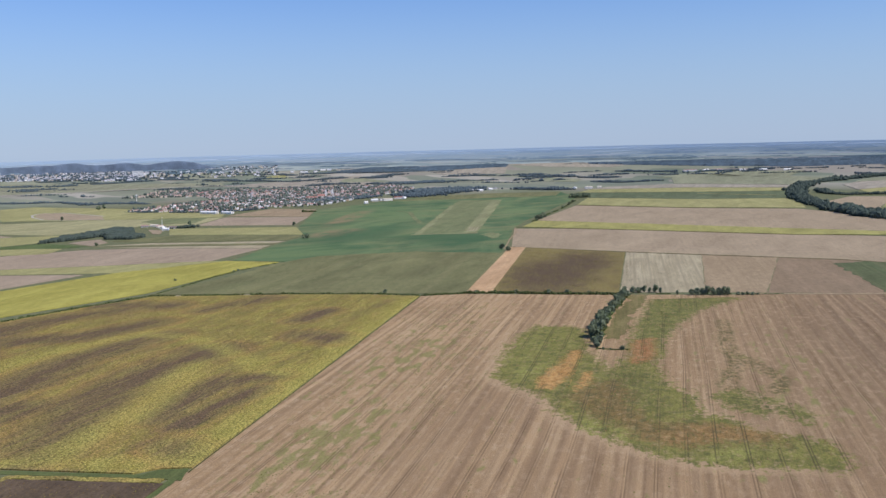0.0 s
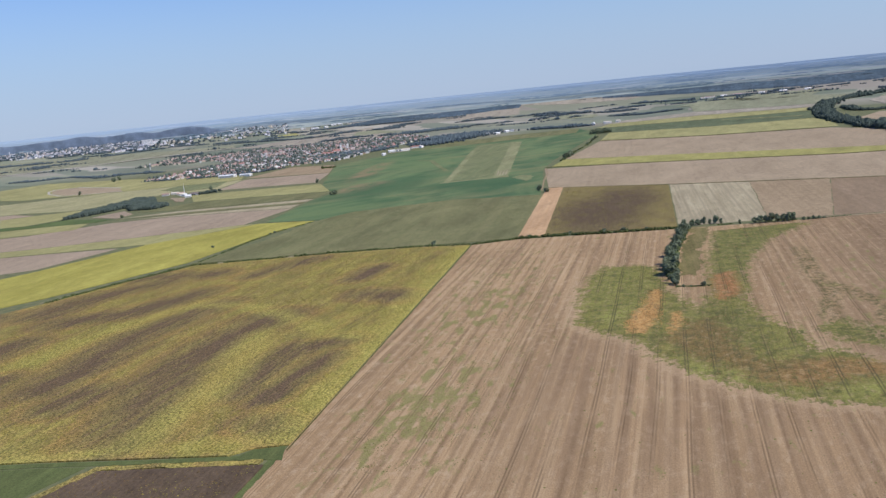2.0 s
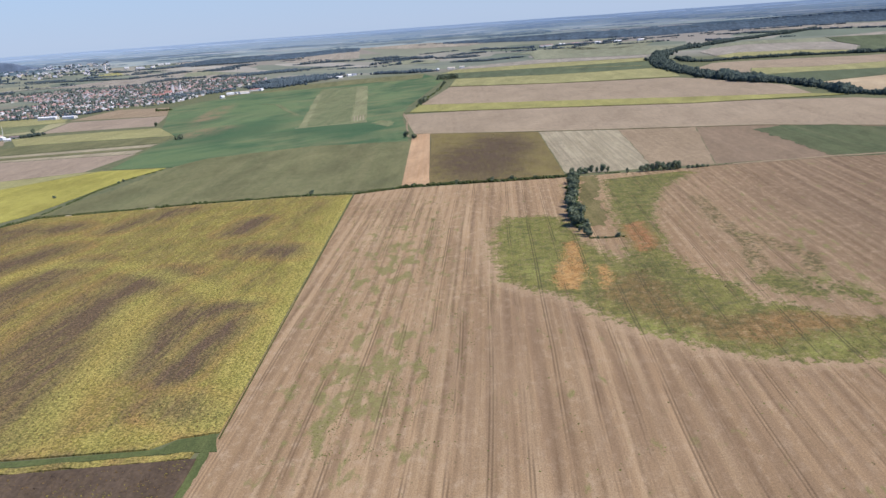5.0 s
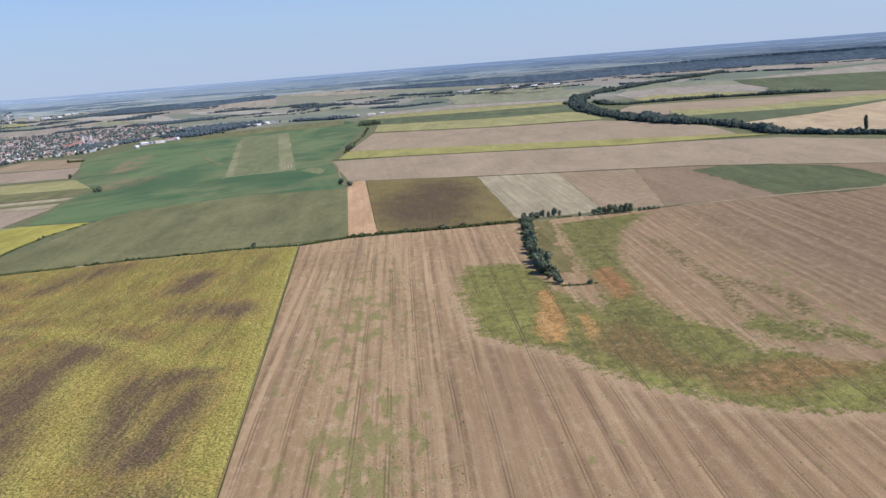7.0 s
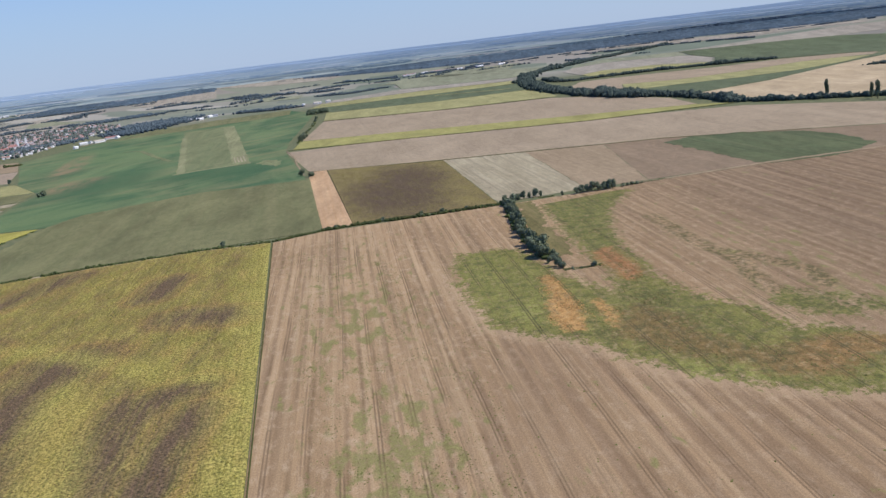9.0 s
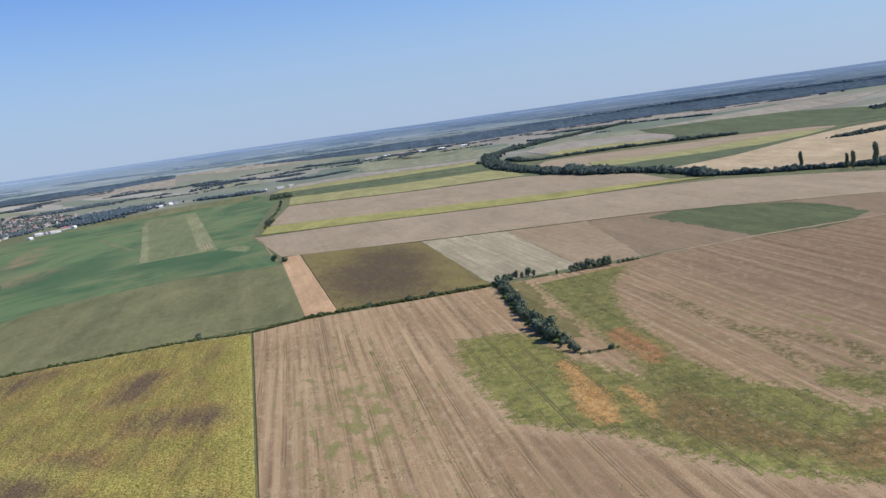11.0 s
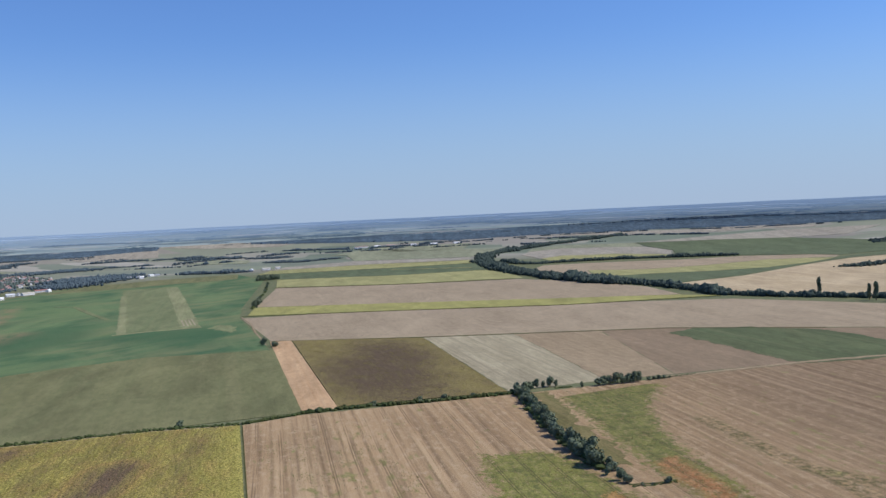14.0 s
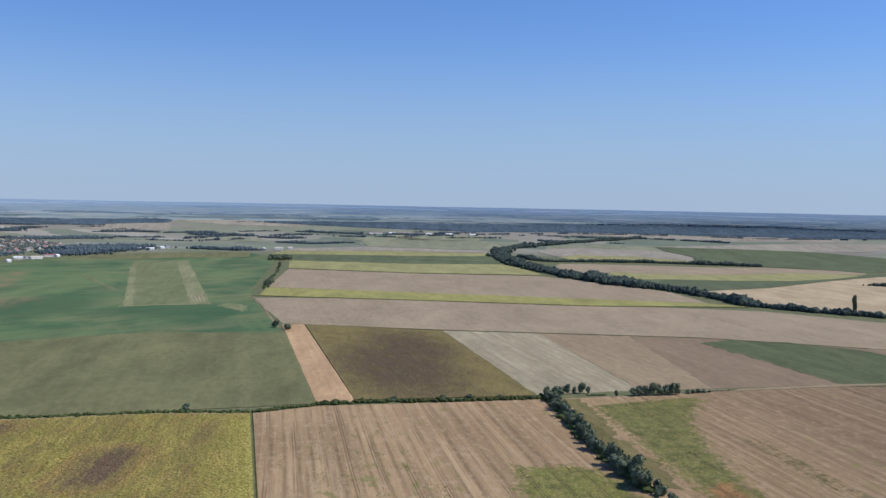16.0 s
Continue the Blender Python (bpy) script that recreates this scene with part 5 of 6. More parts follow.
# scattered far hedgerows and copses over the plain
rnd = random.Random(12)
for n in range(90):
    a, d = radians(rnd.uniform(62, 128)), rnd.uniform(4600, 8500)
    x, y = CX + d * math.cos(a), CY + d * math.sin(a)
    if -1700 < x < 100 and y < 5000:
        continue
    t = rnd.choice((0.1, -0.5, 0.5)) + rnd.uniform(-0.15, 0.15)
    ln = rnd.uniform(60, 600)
    wood("distant hedgerow on the plain", [(x, y), (x + ln * math.cos(t), y + ln * math.sin(t))], rnd.choice((12, 16, 24, 60, 110)), 11, "hazed_leaf", 50 + n, 12)


def canopy(label, outline, height, mat, seed, cell=26.0, rough=0.05, sway=4.6):
    """A big far forest: a bumpy roof of crowns over an outline of map points."""
    xs, ys = [p[0] for p in outline], [p[1] for p in outline]
    nx, ny = int((max(xs) - min(xs)) / cell), int((max(ys) - min(ys)) / (cell * 1.4))

    def inside(x, y):
        hit = False
        for (x0, y0), (x1, y1) in zip(outline, outline[1:] + outline[:1]):
            if (y0 > y) != (y1 > y) and x < (x1 - x0) * (y - y0) / (y1 - y0) + x0:
                hit = not hit
        return hit

    rng = np.random.default_rng(seed)
    grid, verts, faces = {}, [], []
    for i in range(nx + 1):
        for j in range(ny + 1):
            x, y = min(xs) + i * cell + rng.uniform(-0.3, 0.3) * cell, min(ys) + j * cell * 1.4 + rng.uniform(-0.3, 0.3) * cell
            wobble = sway * cell * noise.noise(Vector((x / (11 * cell), y / (11 * cell), seed)))
            deep = inside(x, y + wobble)
            if deep:
                h = height * (0.85 + (0.22 if cell > 20 else 0.5) * noise.noise(Vector((x / (9 * cell), y / (9 * cell), seed))) + rng.uniform(-rough, rough))
                grid[i, j] = len(verts)
                verts.append(land(x, y, h))
    for (i, j), a in list(grid.items()):
        b, c, d = grid.get((i + 1, j)), grid.get((i + 1, j + 1)), grid.get((i, j + 1))
        if b is not None and c is not None and d is not None:
            faces.append((a, b, c, d))
    bm = bmesh.new()
    vs = [bm.verts.new(v) for v in verts]
    for f in faces:
        bm.faces.new([vs[k] for k in f])
    side = bmesh.ops.extrude_edge_only(bm, edges=[e for e in bm.edges if e.is_boundary])
    for v in side["geom"]:
        if isinstance(v, bmesh.types.BMVert):
            k = 1 - height * 1.1 / math.hypot(v.co.x - CX, v.co.y - CY)
            v.co = (CX + (v.co.x - CX) * k, CY + (v.co.y - CY) * k, v.co.z - height * 1.25 * (0.6 if cell > 20 else 1.0))
    bmesh.ops.delete(bm, geom=[v for v in bm.verts if not v.link_faces], context="VERTS")
    me = bpy.data.meshes.new("forest")
    bm.to_mesh(me)
    bm.free()
    if cell > 20:
        me.polygons.foreach_set("use_smooth", [True] * len(me.polygons))
    me.materials.append(MAT[mat])
    return tagged(new("forest", me), label, "forest", kind="stuff")


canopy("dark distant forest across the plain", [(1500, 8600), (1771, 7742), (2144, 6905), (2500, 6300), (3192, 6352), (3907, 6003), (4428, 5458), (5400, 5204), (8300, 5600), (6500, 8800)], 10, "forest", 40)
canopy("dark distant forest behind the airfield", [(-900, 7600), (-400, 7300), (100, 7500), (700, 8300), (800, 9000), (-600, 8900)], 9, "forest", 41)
canopy("dark dense copse beside a farm", [(-992, 2216), (-936, 2285), (-878, 2390), (-844, 2300), (-780, 2284), (-759, 2345), (-835, 2430), (-828, 2460), (-865, 2575), (-930, 2612), (-955, 2480), (-985, 2350)], 8, "copse", 42, 6.0, 0.3, 1.5)
wood("ragged edge trees of the copse", [(-992, 2216), (-936, 2283), (-880, 2386), (-846, 2298), (-780, 2282), (-758, 2345)], 8, 8, "copse", 43, 7)



# ---- buildings ----
def box(x0, x1, y0, y1, z0, z1):
    v = np.array([(x, y, z) for z in (z0, z1) for x, y in ((x0, y0), (x1, y0), (x1, y1), (x0, y1))], float)
    f = np.array([(0, 3, 2, 1), (4, 5, 6, 7), (0, 1, 5, 4), (1, 2, 6, 5), (2, 3, 7, 6), (3, 0, 4, 7)])
    return v, f


def gable(l, w, z, rise, eave=0.5, thick=0.25):
    """A pitched roof with eaves, ridge along x."""
    x, y = l / 2 + eave, w / 2 + eave
    drop = rise * eave / (w / 2)
    prof = [(-y, z - drop), (0, z + rise), (y, z - drop), (y, z - drop + thick), (0, z + rise + thick), (-y, z - drop + thick)]
    v = np.array([(sx * x, py, pz) for sx in (-1, 1) for py, pz in prof])
    f = [(i, (i + 1) % 6, 6 + (i + 1) % 6, 6 + i) for i in range(6)] + [(0, 5, 4, 1), (1, 4, 3, 2), (6, 7, 10, 11), (7, 8, 9, 10)]
    return v, np.array(f)


def part(name, pieces, mat, parent, label=""):
    me = mesh_arrays(name, pieces, MAT[mat])
    ob = new(name, me)
    ob.parent = parent
    return tagged(ob, label)


def gable_walls(l, w, z, rise):
    v = np.array([(sx * l / 2, py, pz) for sx in (-1, 1) for py, pz in ((-w / 2, -1.5), (w / 2, -1.5), (w / 2, z), (0, z + rise), (-w / 2, z))])
    f = [(0, 1, 6, 5), (1, 2, 7, 6), (4, 0, 5, 9), (2, 3, 8, 7), (3, 4, 9, 8)]
    return v, np.array(f)


def ends_of(l, w, z, rise):
    v, _ = gable_walls(l, w, z, rise)
    return v, [(0, 4, 3, 2, 1), (5, 6, 7, 8, 9)]


def walls_mesh(l, w, z, rise, mat, parent, name="wall"):
    v, f = gable_walls(l, w, z, rise)
    _, e = ends_of(l, w, z, rise)
    me = bpy.data.meshes.new(name)
    me.from_pydata(v.tolist(), [], f.tolist() + e)
    me.materials.append(MAT[mat])
    ob = new(name, me)
    ob.parent = parent
    return ob


def windows(l, w, z, n, parent, storeys=1, high=1.4, framed=False):
    """Panes set proud of the long walls, each its own part, sharing one mesh; on larger buildings in a white frame."""
    me = mesh_arrays("window", [box(-0.6, 0.6, -0.04, 0.04, 0, high)], MAT["glass"])
    if framed:
        rim = mesh_arrays("window", [box(-0.8, 0.8, -0.05, 0.05, -0.2, 0.0), box(-0.8, 0.8, -0.05, 0.05, high, high + 0.15), box(-0.8, -0.6, -0.05, 0.05, 0, high), box(0.6, 0.8, -0.05, 0.05, 0, high)], MAT["white_roof"])
    for s in range(storeys):
        for side in (-1, 1):
            for i in range(n):
                ob = new("window", rim if framed else me)
                ob.parent = parent
                ob.location = (-l / 2 + l * (i + 0.5) / n, side * (w / 2 + 0.03), 1.0 + s * 2.9)
                if framed:
                    pane = new("pane", me)
                    pane.parent = ob


def house(label, l, w, z, rise, wall, roof, wing=False, panes=2):
    root = new("house")
    walls_mesh(l, w, z, rise, wall, root)
    part("roof", [gable(l, w, z, rise)], roof, root)
    part("chimney", [box(l * 0.2 - 0.35, l * 0.2 + 0.35, 0.6, 1.3, z + rise * 0.5, z + rise + 0.9)], "brown_tile", root)
    if wing:
        v, f = gable(w * 0.9, w * 0.75, z * 0.9, rise * 0.75)
        v = v[:, [1, 0, 2]] * np.array([1, -1, 1])
        part("wing_roof", [(v + np.array([l * 0.25, -w * 0.7, 0]), f)], roof, root)
        part("wing_wall", [box(l * 0.25 - w * 0.37, l * 0.25 + w * 0.37, -w * 1.12, -w * 0.4, -1.5, z * 0.9)], wall, root)
    windows(l, w, z, panes, root)
    return tagged(root, label, "house", "houses of the village")


HOUSES = [house("white village house with a red tile roof", 14, 9, 4.4, 2.6, "white_wall", "red_tile"),
          house("cream village house with an orange tile roof", 17, 9, 4.4, 2.8, "cream_wall", "orange_tile", True),
          house("ochre village house with a brown tile roof", 13, 10, 4.6, 2.6, "ochre_wall", "brown_tile"),
          house("white two-storey village house with an orange roof", 12, 11, 6.2, 3.2, "white_wall", "orange_tile"),
          house("white village house with a pale roof", 15, 9, 4.4, 2.4, "white_wall", "white_roof", True)]


def inside(x, y, outline):
    hit = False
    for (x0, y0), (x1, y1) in zip(outline, outline[1:] + outline[:1]):
        if (y0 > y) != (y1 > y) and x < (x1 - x0) * (y - y0) / (y1 - y0) + x0:
            hit = not hit
    return hit


VILLAGE = [(-1150, 3335), (-1027, 3264), (-827, 3205), (-667, 3232), (-612, 3360), (-446, 3400), (-353, 3700), (-279, 3900), (-210, 4170), (-130, 4265), (-130, 4560), (-236, 4840), (-300, 4880), (-506, 4910), (-780, 4790), (-1044, 4740), (-1314, 4600), (-1320, 4330), (-1090, 4210), (-970, 3900), (-1080, 3600)]
rnd = random.Random(7)
plots = []
# streets in two directions, houses facing them
for turn in (14.0,):
    c, s = math.cos(radians(turn)), math.sin(radians(turn))
    for row in range(-40, 60):
        for col in range(-70, 70):
            u, v = col * 17.5 + rnd.uniform(-3, 3), row * 40.0 + rnd.choice((-11, 11)) + rnd.uniform(-4, 4)
            x, y = -600 + u * c - v * s, 3900 + u * s + v * c
            if inside(x, y, VILLAGE) and rnd.random() < 0.76:
                plots.append((math.hypot(x, y), x, y, turn + rnd.choice((0, 0, 90)) + rnd.uniform(-4, 4)))
plots.sort()
used = set()
for n, (_, x, y, turn) in enumerate(plots[:290]):
    kind = rnd.choice((0, 0, 1, 2, 3, 3, 4, 4))
    k = shrink(x, y) * rnd.uniform(0.72, 0.98)
    m = Matrix.Translation(land(x, y, 0.3)) @ Matrix.Rotation(radians(turn), 4, "Z") @ Matrix.Diagonal((k, k, k, 1))
    if kind in used:
        ob = copy_thing(HOUSES[kind], m)
    else:
        ob = HOUSES[kind]
        used.add(kind)
    ob.matrix_basis = m


def far_houses(label, spots, walls, roofs, name="distant_houses"):
    """Houses too far and too many to tell apart: walls in one mesh, roofs in another under it."""
    rr = random.Random(len(spots))
    wp, rp = [], []
    for x, y, turn, size in spots:
        l, w, z, rise = 14 * size, 9.5 * size, rr.uniform(4.2, 7) * size, 2.6 * size
        k = shrink(x, y)
        p = land(x, y, 0.3)
        a = radians(turn)
        rot = np.array([[math.cos(a), -math.sin(a), 0], [math.sin(a), math.cos(a), 0], [0, 0, 1]]) * k
        for store, (v, f) in ((wp, box(-l / 2, l / 2, -w / 2, w / 2, -1.5, z)), (rp, gable(l, w, z, rise))):
            store.append((v @ rot.T + np.array(p), f))
    root = tagged(new(name, mesh_arrays(name, wp, MAT[walls])), label, "houses", kind="stuff")
    part("roofs", rp, roofs, root)
    return root


rest = [(x, y, t, rnd.uniform(0.75, 1.05)) for _, x, y, t in plots[290:]]
for i, (w, r, text) in enumerate((("white_wall", "red_tile", "red roofs"), ("cream_wall", "orange_tile", "orange roofs"), ("white_wall", "brown_tile", "brown roofs"), ("white_wall", "grey_roof", "grey roofs"))):
    far_houses("back part of the village with " + text, rest[i::4], w, r)
outer = []
for _ in range(110):
    x, y = rnd.uniform(-1480, -1010), rnd.uniform(4250, 4850)
    outer.append((x, y, rnd.choice((14, 104)) + rnd.uniform(-5, 5), rnd.uniform(0.8, 1.1)))
far_houses("outlying hamlet with orange roofs", outer, "cream_wall", "orange_tile")

# trees between the houses
rng = np.random.default_rng(9)
mids, sizes = [], []
while len(mids) < 3600:
    x, y = rng.uniform(-1480, -90), rng.uniform(3200, 4940)
    if not inside(x, y, VILLAGE) and not (x < -1000 and y > 4230 and rng.random() < 0.5):
        continue
    k, h = shrink(x, y), rng.uniform(5, 13)
    if noise.noise(Vector((x / 120, y / 120, 3.3))) < rng.uniform(-0.6, 0.3):
        continue
    p = land(x, y)
    mids.append((p.x, p.y, p.z + h * 0.5 * k))
    sizes.append((h * 0.5 * k, h * 0.45 * k, h * 0.5 * k))
tagged(new("garden_trees", mesh_arrays("garden_trees", [lumps(np.array(mids), np.array(sizes), 1, 0.22, 9)], MAT["garden_leaf"])), "green garden trees between the village houses", "trees", kind="stuff")


def church(x, y, turn):
    root = new("church")
    walls_mesh(32, 13, 10, 6, "white_wall", root, "nave")
    part("nave_roof", [gable(32, 13, 10, 6)], "red_tile", root)
    part("tower", [box(14.4, 22.0, -3.8, 3.8, -1, 34)], "white_wall", root)
    part("cornice", [box(14.0, 22.4, -4.2, 4.2, 33.6, 34.4)], "white_wall", root)
    v, f = lumps(np.array([[18.2, 0, 35.5]]), np.array([[3.6, 3.6, 3.2]]), 2, 0.0, 1)
    part("onion_dome", [(v, f)], "grey_roof", root)
    part("spire", [tapered([(18.2, 0, 37.5), (18.2, 0, 40), (18.2, 0, 45)], [0.9, 0.6, 0.08], 8)], "grey_roof", root)
    windows(32, 13, 10, 5, root, 1, 4.0, True)
    k = shrink(x, y)
    root.matrix_basis = Matrix.Translation(land(x, y, 0.3)) @ Matrix.Rotation(radians(turn), 4, "Z") @ Matrix.Diagonal((k, k, k, 1))
    return tagged(root, "white village church with a grey domed tower", "church")


church(-505, 3880, 10)
church(-457, 3880, 100)



def hall(label, x, y, l, w, z, rise, turn, wall, roof, name="hall", n=6):
    root = new(name)
    walls_mesh(l, w, z, rise, wall, root)
    part("roof", [gable(l, w, z, rise, 0.7, 0.3)], roof, root)
    part("gate", [box(l / 2 - 0.05, l / 2 + 0.12, -w * 0.25, w * 0.25, 0, z * 0.8)], "grey_roof", root)
    windows(l, w, z, n, root, 1, 1.6, True)
    k = shrink(x, y)
    root.matrix_basis = Matrix.Translation(land(x, y, 0.3)) @ Matrix.Rotation(radians(turn), 4, "Z") @ Matrix.Diagonal((k, k, k, 1))
    return tagged(root, label, "building")


hall("large village hall with a red tile roof", -535, 3800, 46, 20, 8, 5, 12, "white_wall", "red_tile", n=8)
hall("long white warehouse at the village edge", -790, 3113, 60, 20, 7, 2.5, -19, "white_wall", "white_roof", n=10)
hall("low white shed beside the warehouse", -725, 3096, 40, 18, 6, 2.0, -19, "white_wall", "white_roof")
for x, y, l, w, turn, r in ((-284, 3444, 14, 9, 40, "white_roof"), (-262, 3585, 26, 14, 15, "white_roof"), (-240, 3606, 16, 9, 70, "grey_roof"), (-212, 3600, 38, 16, 28, "cream_tile"), (-172, 3706, 40, 15, 12, "red_tile"), (-150, 3690, 18, 11, 60, "white_roof")):
    hall("white airfield building on the meadow edge", x, y, l, w, 5.5, 3.0, turn, "white_wall", r, "airfield_building")
for x, y, l, turn, r in ((101, 4120, 34, 15, "white_roof"), (140, 4135, 30, 20, "grey_roof"), (178, 4100, 44, 10, "white_roof"), (231, 4200, 30, 30, "white_roof"), (255, 4215, 26, 5, "grey_roof"), (605, 4100, 26, 60, "white_roof"), (668, 4108, 50, 5, "cream_tile"), (720, 4130, 30, 5, "cream_tile")):
    hall("white farm building before a dark wood", x, y, l * 0.65, 12, 5.5, 3.2, turn, "white_wall", r, "farm_building")
for x, y, l, turn, r in ((-858, 2640, 30, 5, "orange_tile"), (-835, 2655, 34, 0, "cream_tile"), (-811, 2625, 30, 10, "orange_tile"), (-785, 2570, 26, 80, "white_roof"), (-762, 2522, 24, 5, "white_roof"), (-758, 2577, 36, 0, "brown_tile"), (-800, 2600, 24, 30, "cream_tile")):
    hall("farm barn beside a dark copse", x, y, l * 0.65, 9, 3.6, 2.6, turn, "white_wall", r, "barn", 4)
for x, y, l, turn in ((1680, 5900, 60, 5), (1760, 5870, 40, 10), (1850, 5880, 50, 0), (1960, 5760, 36, 5), (2080, 5720, 46, 8), (1620, 5850, 30, 15), (2200, 5640, 40, 0)):
    hall("far farm building with a pale roof", x, y, l, 15, 6, 3.5, turn, "white_wall", rnd.choice(("orange_tile", "white_roof", "red_tile")), "far_farm", 4)


for x, y, l, w, turn in ((-1240, 8090, 60, 24, 10), (-1100, 7824, 110, 30, 4), (-1017, 7926, 50, 40, 30), (-999, 8400, 80, 30, 8), (-945, 8427, 70, 26, 5)):
    hall("large white works hall near the far town", x, y, l * 0.6, w * 0.8, 9, 3, turn, "white_wall", "white_roof", "works_hall", 6)


def mast(x, y, high):
    """A three-legged pale lattice mast."""
    root = new("radio_mast")
    for n in range(8):
        z0, z1 = high * n / 8, high * (n + 1) / 8
        r0, r1 = 1.3 * (1 - n / 9), 1.3 * (1 - (n + 1) / 9)
        pieces = []
        for i in range(3):
            a, b = 2.094 * i, 2.094 * (i + 1)
            p0, p1 = (r0 * math.cos(a), r0 * math.sin(a), z0), (r1 * math.cos(a), r1 * math.sin(a), z1)
            q1 = (r1 * math.cos(b), r1 * math.sin(b), z1)
            pieces += [tapered([p0, p1], [0.16, 0.16], 5), tapered([p0, q1], [0.09, 0.09], 4)]
        part("mast_section", pieces, "white_wall", root)
    root.matrix_basis = Matrix.Translation(land(x, y))
    return tagged(root, "slender pale steel lattice radio mast", "mast")


mast(-761, 2488, 40)


def water_tower(x, y):
    root = new("water_tower")
    part("stem", [tapered([(0, 0, -1), (0, 0, 4), (0, 0, 36)], [2.6, 1.8, 1.5], 14)], "white_wall", root)
    v, f = lumps(np.array([[0, 0, 40.0]]), np.array([[6.0, 6.0, 5.2]]), 2, 0.0, 1)
    part("tank", [(v, f)], "white_roof", root)
    part("collar", [tapered([(0, 0, 35), (0, 0, 36.6)], [2.2, 3.4], 14)], "grey_roof", root)
    k = shrink(x, y)
    root.matrix_basis = Matrix.Translation(land(x, y)) @ Matrix.Diagonal((k * 0.62, k * 0.62, k * 0.62, 1))
    return tagged(root, "white globe water tower beside the village", "water tower")


water_tower(-1338, 4035)


# ---- the town below the hills ----
def block(label, l, w, storeys, wall, n):
    root = new("apartment_block")
    z = storeys * 2.9
    part("wall", [box(-l / 2, l / 2, -w / 2, w / 2, -2, z)], wall, root)
    part("roof", [box(-l / 2 - 0.3, l / 2 + 0.3, -w / 2 - 0.3, w / 2 + 0.3, z, z + 0.7)], "grey_roof", root)
    for s in range(storeys):
        part("window_band", [box(-l / 2 + 1, l / 2 - 1, -w / 2 - 0.06, -w / 2 - 0.003, 0.9 + s * 2.9, 2.3 + s * 2.9)], "town_glass", root)
    return tagged(root, label, "apartment block", "blocks of the town")


BLOCKS = [block("long white apartment block in the town", 60, 14, 5, "town_wall", 10), block("cream apartment block in the town", 36, 14, 8, "cream_wall", 6), block("low white hall in the town", 70, 30, 3, "white_wall", 8)]
rnd = random.Random(21)
first = set()


def town_spot():
    """A place in the town: crowded in its west, thinning out along the road to the east."""
    if rnd.random() < 0.90:
        a = rnd.uniform(107.6, 118.2)
        d = 6900 + max(0.0, a - 108.6) * 170 + 3600 * rnd.random() ** 1.2
    else:
        a, d = rnd.uniform(99.0, 108.6), 7000 + 4500 * rnd.random()
    return CX + d * math.cos(radians(a)), CY + d * math.sin(radians(a))


for n in range(150):
    i = rnd.choice((0, 0, 0, 1, 1, 2))
    x, y = town_spot()
    k = shrink(x, y) * rnd.uniform(0.5, 0.95)
    m = Matrix.Translation(land(x, y, 1)) @ Matrix.Rotation(radians(rnd.choice((5, 20, 35, -25))), 4, "Z") @ Matrix.Diagonal((k, k, k, 1))
    ob = copy_thing(BLOCKS[i], m) if i in first else BLOCKS[i]
    first.add(i)
    ob.matrix_basis = m
tower = block("tall broad white tower block in the town", 46, 20, 13, "white_wall", 8)
k = shrink(-2680, 8250)
tower.matrix_basis = Matrix.Translation(land(-2680, 8250, 1)) @ Matrix.Rotation(radians(18), 4, "Z") @ Matrix.Diagonal((k * 2.1, k * 1.6, k * 1.15, 1))
silo = block("pale concrete silo tower near the town", 18, 18, 15, "white_wall", 3)
k = shrink(-1440, 8000)
silo.matrix_basis = Matrix.Translation(land(-1400, 8000, 1)) @ Matrix.Diagonal((k, k, k, 1))
for w, r, n in (("town_wall", "town_roof", 520), ("town_wall", "town_grey", 520), ("cream_wall", "town_roof", 520)):
    spots = [(*town_spot(), rnd.choice((5, 20, 95)), rnd.uniform(0.8, 1.7)) for _ in range(n)]
    far_houses("crowded pale roofs of the far town", spots, w, r)
mids, sizes = [], []
for _ in range(3400):
    x, y = town_spot()
    k, h = shrink(x, y), rnd.uniform(8, 18)
    p = land(x, y)
    mids.append((p.x, p.y, p.z + h * 0.45 * k))
    sizes.append((h * 0.8 * k, h * 0.5 * k, h * 0.5 * k))
tagged(new("town_trees", mesh_arrays("town_trees", [lumps(np.array(mids), np.array(sizes), 1, 0.22, 10)], MAT["hazed_leaf"])), "trees between the roofs of the far town", "trees", kind="stuff")


